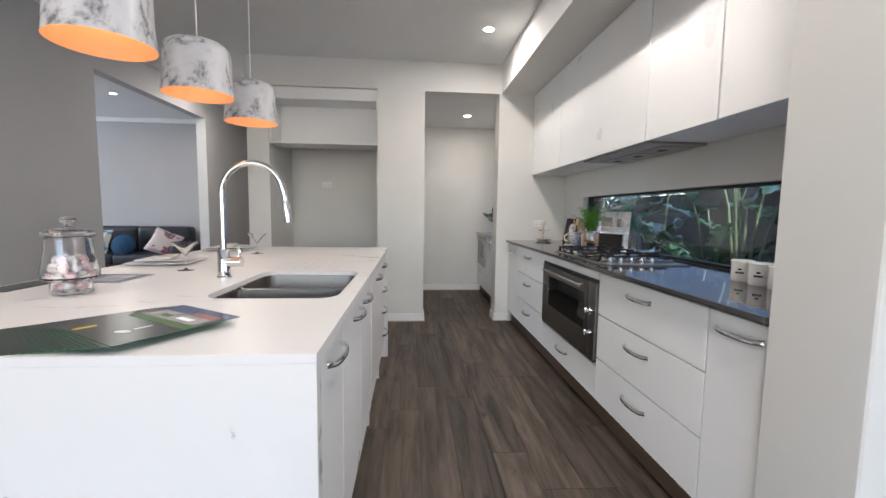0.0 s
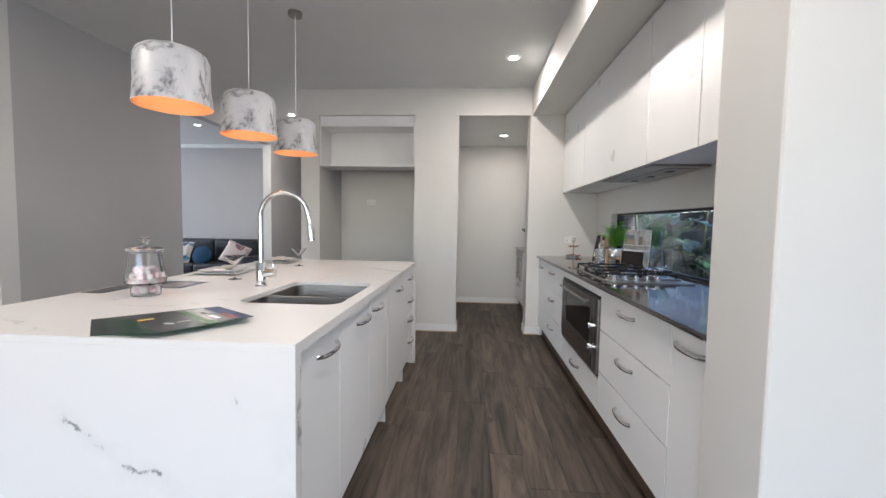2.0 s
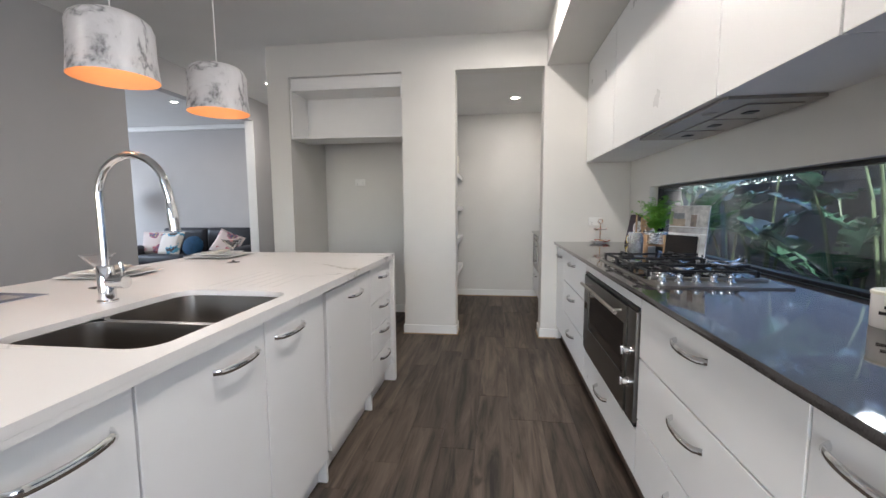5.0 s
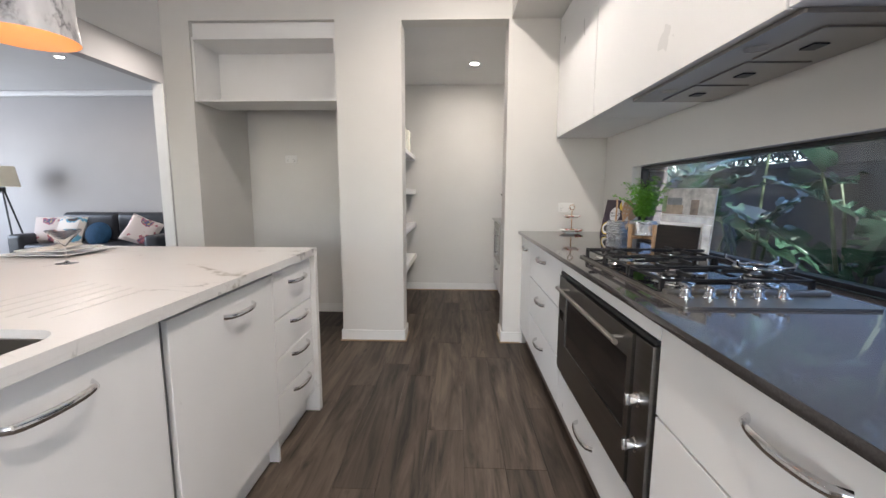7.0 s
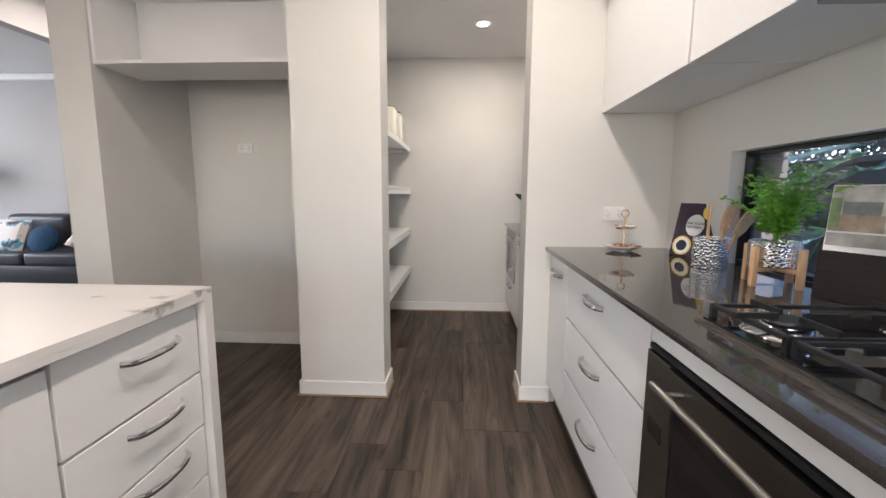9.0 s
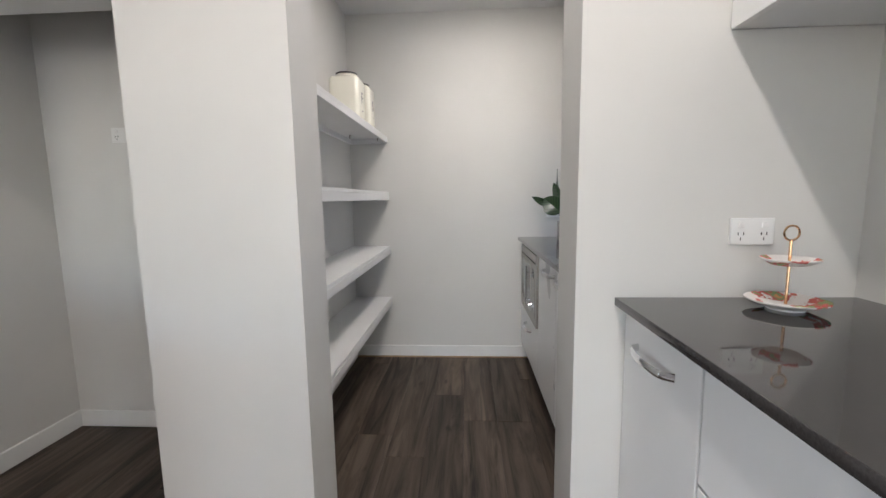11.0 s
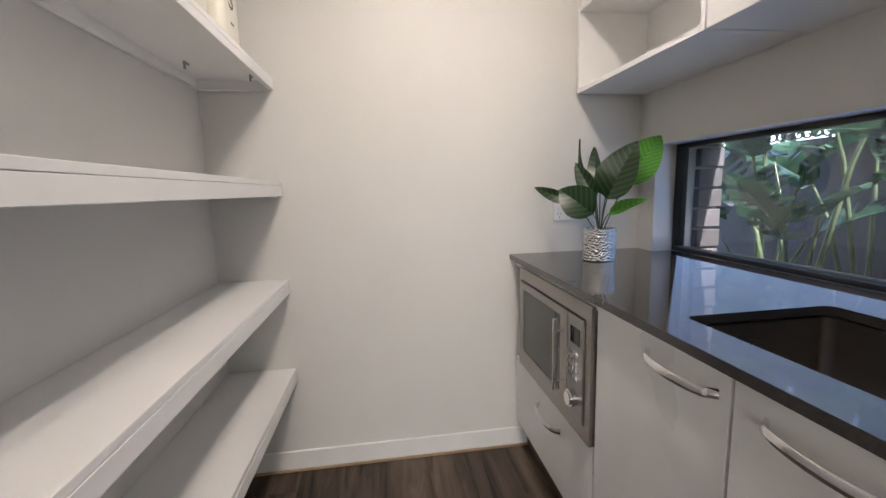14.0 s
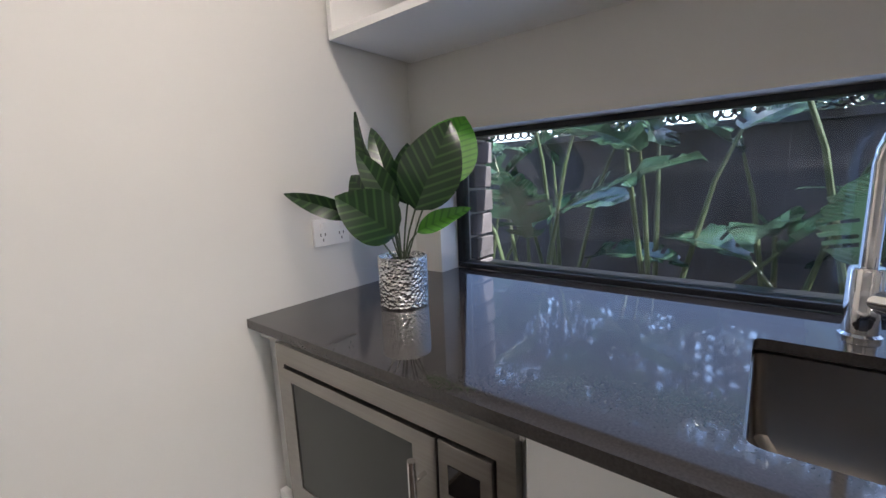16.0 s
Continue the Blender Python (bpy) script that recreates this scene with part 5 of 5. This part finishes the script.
# ---- pantry things ----
def canister(x, y, s, h, letter):
    c = thing("storage_canister", x, y, 1.62, "tall cream enamel canister with black rim and letter", "canister", "pantry canisters")
    bm = bmesh.new()
    rings = []
    for k, z in ((0.97, 0), (1, 0.004), (1, h * 0.84), (0.92, h * 0.89), (0.72, h * 0.92), (0.70, h * 0.97)):
        rings.append([bm.verts.new((a, b, z)) for a, b in rounded(-s * k, s * k, -s * k, s * k, s * k * (0.3 if k > 0.9 else 0.95), 5)])
    for a, b in zip(rings, rings[1:]):
        for i in range(len(a)):
            bm.faces.new((a[i], a[(i + 1) % len(a)], b[(i + 1) % len(b)], b[i]))
    bm.faces.new(rings[-1]), bm.faces.new(rings[0][::-1])
    part("body", bm, CREAM, c)
    part("rim", lathe([(0, h * 0.972), (s * 0.72, h * 0.972), (s * 0.74, h * 0.985), (s * 0.72, h), (0, h)], 32), BLACK, c, "black rim lid")
    text(c, letter, h * 0.32, pose(s + 0.0008, 0, h * 0.5, 90, 0, 90), INK)
    part("lettering_bar", boxes((s, s + 0.001, -0.012, 0.012, h * 0.24, h * 0.26)), INK, c)


canister(-0.20, 5.47, 0.085, 0.28, "F")
canister(-0.168, 5.665, 0.07, 0.27, "S")


# ---- lounge ----
def cushion(w, d, h, n=10):
    bm = bmesh.new()
    g = [[[None, None] for _ in range(n + 1)] for _ in range(n + 1)]
    for i in range(n + 1):
        for j in range(n + 1):
            u, v = 2 * i / n - 1, 2 * j / n - 1
            t = ((1 - u ** 4) * (1 - v ** 4)) ** 0.5
            pin = 1 - 0.07 * (1 - abs(u * v))
            for k, s in ((0, 1), (1, -1)):
                g[i][j][k] = bm.verts.new((u * w / 2 * pin, v * d / 2 * pin, s * (h / 2 * t + 0.004)))
    for i in range(n):
        for j in range(n):
            for k in (0, 1):
                bm.faces.new([g[a][b][k] for a, b in ((i, j), (i + 1, j), (i + 1, j + 1), (i, j + 1))])
    bmesh.ops.remove_doubles(bm, verts=bm.verts, dist=0.0085)
    return bm


sf = thing("sofa", -4.78, 6.95, 0, "two-seat black leather sofa against the grey wall", "sofa")
part("base", boxes((-1.0, 1.0, -0.42, 0.42, 0.08, 0.30), bevel=0.03), LEATHER, sf)
for x in (-1.09, 0.87):
    part("armrest", boxes((x, x + 0.22, -0.47, 0.42, 0.06, 0.60), bevel=0.06, seg=4), LEATHER, sf)
for x in (-0.86, 0.005):
    part("seat_cushion", boxes((x, x + 0.855, -0.47, 0.26, 0.30, 0.46), bevel=0.05, seg=4), LEATHER, sf)
    part("back_cushion", boxes((x, x + 0.855, 0.14, 0.40, 0.44, 0.885), bevel=0.08, seg=4), LEATHER, sf)
for x in (-1.0, 0.95):
    for y in (-0.4, 0.36):
        part("foot", boxes((x, x + 0.05, y, y + 0.05, 0, 0.08)), BLACK, sf)


def pillow(x, y, z, w, m, rx, ry, rz, label, rounds=False):
    bm = cushion(w, w, 0.15) if not rounds else lathe([(0, -0.09), (w * 0.3, -0.08), (w * 0.46, -0.04), (w * 0.5, 0), (w * 0.46, 0.04), (w * 0.3, 0.08), (0, 0.09)], 28)
    ob = tagged(new("cushion", mesh_of("cushion", bm, m)), label, "cushion", "sofa cushions")
    ob.matrix_basis = pose(x, y, z, rx, ry, rz)


pillow(-5.56, 6.82, 0.63, 0.42, FLORAL, 72, 0, 12, "floral pale pink cotton cushion on the sofa")
pillow(-5.17, 6.74, 0.63, 0.44, BUTTER, 68, 0, -6, "butterfly-print cream cushion on the sofa")
pillow(-4.76, 6.74, 0.59, 0.36, BLUEV, 72, 0, 0, "round dark blue velvet cushion", True)
pillow(-4.16, 6.80, 0.63, 0.42, FLORAL, 66, 25, 18, "floral cream cushion leaning on armrest")

fl = thing("floor_lamp", -6.42, 7.0, 0, "tripod floor lamp with cream drum shade", "lamp")
for i in range(3):
    a = radians(90 + 120 * i)
    part("leg", tube([(0.36 * math.cos(a), 0.36 * math.sin(a), 0), (0.03 * math.cos(a), 0.03 * math.sin(a), 1.22)], 0.012, 10), INK, fl)
part("hub", cyl(bmesh.new(), 0.045, 1.18, 1.26), INK, fl)
part("shade", lathe([(0.21, 1.27), (0.17, 1.57), (0.167, 1.57), (0.207, 1.27)], 36), LINEN, fl, "cream drum shade")

# ---- outside ----
MULCH = material("garden_mulch", (0.05, 0.04, 0.032), 0.95, vary=0.5, scale=14, bump=1.0, bscale=40)
FENCE = material("dark_fence", (0.052, 0.052, 0.064), 0.7, vary=0.45, scale=6, bump=0.15, bscale=40, stretch=(1, 1, 0.4))
BRICK = material("brown_brick", (0.085, 0.075, 0.078), 0.85, vary=0.3, scale=30, rand=0.25, bump=0.6, bscale=80)
MORTAR = material("pale_mortar", (0.5, 0.5, 0.5), 0.9, vary=0.1)
EAVE = material("sun_block_lining", (0.6, 0.6, 0.6), 0.8, vary=0.05)
setting("ground", boxes((1.78, 400, -400, 400, -0.3, -0.1)), MULCH, "dark mulched garden bed running to the horizon", "ground")
# Out-of-view strip, sized to stop sun coming through the windows.
setting("eave", boxes((1.62, 1.85, -4.7, 7.6, 2.5, 2.56)), EAVE, "unseen white eave strip added to keep sun off the benches", "eave")
ow = setting("outer_wall", boxes((1.665, 1.765, 0.7, 7.6, -0.1, 0.86), (1.665, 1.765, 0.7, 7.6, 1.42, 2.5), (1.665, 1.765, 3.745, 4.5, 0.86, 1.42), (1.61, 1.765, 5.91, 7.6, 0.86, 1.42)), MORTAR, "brown brick veneer outside the windows", "wall")
brick = mesh_of("brick", boxes((-0.055, 0.055, -0.115, 0.115, -0.038, 0.038), bevel=0.003, seg=1), BRICK)
for row in range(7):
    for y in (5.88, 3.715):
        for k in range(3):
            part("brick", brick, None, ow, m=pose(1.712, y + 0.115 + 0.24 * k + (0.0 if row % 2 else 0.004), 0.86 + 0.086 * row))
# Added dark cover so the pale wall top doesn't flare in the sun.
setting("sill_sun_cover", boxes((1.592, 1.785, 0.95, 3.745, 0.864, 0.885), (1.592, 1.785, 4.5, 5.9, 0.864, 0.885), bevel=0.003, seg=1), FRAME, "added black strip covering the sunlit wall top below the windows", "sill")
fn = thing("fence", 0, 0, 0, "dark timber garden fence with cut-out screen on top", "fence")
for i in range(62):
    y = -1.0 + i * 0.15
    part("board", boxes((3.05, 3.07, y + 0.0003, y + 0.1497, -0.1, 1.43 if y > 4.15 else 1.96)), FENCE, fn)
part("rail", boxes((3.02, 3.05, -1.0, 8.3, 1.40, 1.44)), FENCE, fn)
part("rail", boxes((3.02, 3.05, -1.0, 8.3, 1.93, 1.98)), FENCE, fn)
verts, faces = [], []
P = 0.06
for i in range(86, 155):
    for j in range(8):
        cy, cz = -0.98 + i * P, 1.48 + j * P
        k = len(verts)
        for q in range(10):
            a = 2 * math.pi * q / 10
            verts += [(3.045, cy + 0.0345 * math.cos(a), cz + 0.0345 * math.sin(a)), (3.045, cy + 0.0225 * math.cos(a), cz + 0.0225 * math.sin(a))]
        for q in range(10):
            r = (q + 1) % 10
            faces.append([k + 2 * q, k + 2 * r, k + 2 * r + 1, k + 2 * q + 1])
me = bpy.data.meshes.new("screen")
me.from_pydata(verts, [], faces)
me.materials.append(FENCE)
sc = new("screen", me)
sc.parent = fn
tagged(sc, "interlaced ring cut-out screen")
sol = sc.modifiers.new("thick", "SOLIDIFY")
sol.thickness = 0.008


def big_leaf(length, width, rng, ragged):
    """A paddle leaf with a midrib fold, drooping tip and torn edges."""
    bm = bmesh.new()
    n = 26
    droop, fold = rng.uniform(0.15, 0.45), rng.uniform(0.15, 0.5)
    for s in (-1, 1):
        torn = 0
        prev = None
        for i in range(n + 1):
            t = i / n
            w = width / 2 * (math.sin(math.pi * (0.04 + 0.96 * t) ** 0.8) ** 0.6 if t < 1 else 0.02)
            z = -droop * length * t * t
            lift = rng.uniform(-0.02, 0.02) if ragged else 0.0
            if ragged and rng.random() < 0.25:
                torn = rng.uniform(-0.10, 0.10)
            cut = (1 - 0.15 * rng.random()) if ragged else 1
            row = []
            for k in range(4):
                f = k / 3
                row.append(bm.verts.new((s * w * f * cut, t * length + 0.12 * w * f, z + fold * w * f - 0.35 * fold * w * f * f + (torn + lift) * f * f * width)))
            if prev:
                gap = ragged and rng.random() < 0.22
                for k in range(3):
                    if gap and k > 0:
                        continue
                    bm.faces.new((prev[k], prev[k + 1], row[k + 1], row[k]))
            prev = row
    return bm


def banana(x, y, seed, leaves, hmin, hmax, ragged=True, big=1.0):
    rng = random.Random(seed)
    p = thing("banana_plant", x, y, -0.1, "broad-leaved banana plant with torn leaves outside window", "plant", "banana plants")
    for i in range(leaves):
        a = 6.283 * (i / leaves + rng.random() * 0.15)
        h = rng.uniform(hmin, hmax)
        d = Vector((math.cos(a) * 0.6, math.sin(a), 0))
        ln = rng.uniform(0.45, 0.7) * big
        out = rng.uniform(0.15, 0.45)
        pts = [Vector((0, 0, 0)) + d * 0.03, d * out * 0.3 + Vector((0, 0, h * 0.5)), d * out * 0.7 + Vector((0, 0, h * 0.85)), d * out + Vector((0, 0, h))]
        part("stem", tube(pts, 0.01, 8, radii=[0.017, 0.013, 0.010, 0.007]), STALK, p)
        up = rng.uniform(0.2, 1.1)
        m = aim(pts[-1], pts[-1] + d + Vector((0, 0, up)))
        part("leaf", big_leaf(ln, rng.uniform(0.22, 0.32) * big, rng, ragged), BANANA, p, m=m @ Matrix.Rotation(rng.uniform(-0.9, 0.9), 4, "Y"))


for i, (x, y) in enumerate(((2.25, 5.95), (2.5, 5.45), (2.3, 4.75), (2.65, 6.5), (2.45, 7.2), (2.6, 4.1), (2.7, 3.4), (2.5, 2.85), (2.75, 2.3), (2.5, 1.75), (2.7, 1.2), (2.8, 3.1), (2.8, 5.0), (2.75, 6.0))):
    banana(x, y, 20 + i, 8 if y < 4 else 5, 0.6 if y < 4 else 0.8, 1.7, big=1.15 if y < 4 else 1.0)


def garden_tree(x, y, seed, height, spread):
    """A slim tree with forking limbs and a loose crown of small leaves."""
    rng = random.Random(seed)
    p = thing("garden_tree", x, y, -0.1, "leafy dark green tree beyond the garden fence", "tree", "trees beyond the fence")
    part("trunk", tube([(0, 0, 0), (0.04, 0.03, height * 0.3), (0.0, 0.05, height * 0.75)], 0.06, 10, radii=[0.09, 0.07, 0.03]), BARK, p)
    verts, faces = [], []
    for i in range(11):
        a, z = rng.random() * 6.283, height * (0.22 + 0.5 * rng.random())
        tip = Vector((math.cos(a), math.sin(a), 0)) * spread * rng.uniform(0.4, 1.0) + Vector((0, 0, z + height * rng.uniform(0.08, 0.3)))
        part("limb", tube([(0.02, 0.03, z), Vector((0, 0, z)).lerp(tip, 0.5) + Vector((0, 0, 0.08)), tip], 0.02, 6, radii=[0.03, 0.018, 0.008]), BARK, p)
        for k in range(260):
            c = tip + Vector((rng.gauss(0, 0.27), rng.gauss(0, 0.27), rng.gauss(0, 0.22))) * spread
            u = Vector((rng.gauss(0, 1), rng.gauss(0, 1), rng.gauss(0, 0.6))).normalized() * rng.uniform(0.05, 0.11)
            v = u.cross(Vector((rng.gauss(0, 1), rng.gauss(0, 1), rng.gauss(0, 1)))).normalized() * rng.uniform(0.02, 0.035)
            n = len(verts)
            verts += [c - u, c + v, c + u, c - v]
            faces.append((n, n + 1, n + 2, n + 3))
    me = bpy.data.meshes.new("crown")
    me.from_pydata(verts, [], faces)
    me.materials.append(TREELEAF)
    part("crown", me, None, p)


BARK = material("grey_bark", (0.10, 0.085, 0.07), 0.9, vary=0.3, scale=20, bump=0.6, bscale=60)
TREELEAF = leaf_material("tree_leaf", (0.022, 0.046, 0.026), (0.035, 0.065, 0.03), 0.3, 40.0, 0.25, 0.4)
for i, y in enumerate((-0.6, 1.0, 2.4, 3.9, 5.5, 7.1, 8.8, 10.6)):
    garden_tree(4.6 + 0.9 * (i % 2), y, 60 + i, 3.6 + 0.7 * (i % 3), 1.25)


# ---- floor planks ----
PW, PL = 0.18, 1.22
rows = []
rng = random.Random(4)
for i in range(int(11.6 / PW)):
    x = -8.0 + i * PW
    y = -4.6 - rng.random() * PL
    while y < 7.5:
        rows.append((x, max(y, -4.6), min(y + PL, 7.5)))
        y += PL
floor = tagged(new("floor"), "dark brown timber-look vinyl plank floor", "floor", kind="structure")
full = mesh_of("plank", boxes((-PW / 2 + 0.0006, PW / 2 - 0.0006, -PL / 2 + 0.0006, PL / 2 - 0.0006, -0.006, 0), bevel=0.0008, seg=1), PLANK)
rest = []
for x, a, b in rows:
    if -2.6 < x < 1.0 and b - a > PL - 0.01 and a > -1.6 and b < 6.6:
        part("plank", full, None, floor, m=pose(x + PW / 2, (a + b) / 2, 0))
    else:
        rest.append((x, a, b))
verts, faces = [], []
for x, a, b in rest:
    k = len(verts)
    for z in (-0.006, 0.0):
        verts += [(x + 0.0006, a + 0.0006, z), (x + PW - 0.0006, a + 0.0006, z), (x + PW - 0.0006, b - 0.0006, z), (x + 0.0006, b - 0.0006, z)]
    faces += [[k + 4, k + 5, k + 6, k + 7], [k, k + 1, k + 5, k + 4], [k + 1, k + 2, k + 6, k + 5], [k + 2, k + 3, k + 7, k + 6], [k + 3, k, k + 4, k + 7]]
me = bpy.data.meshes.new("planks")
me.from_pydata(verts, [], faces)
me.materials.append(PLANK)
rest_ob = new("planks", me)
rest_ob.parent = floor
tagged(rest_ob, kind="stuff")
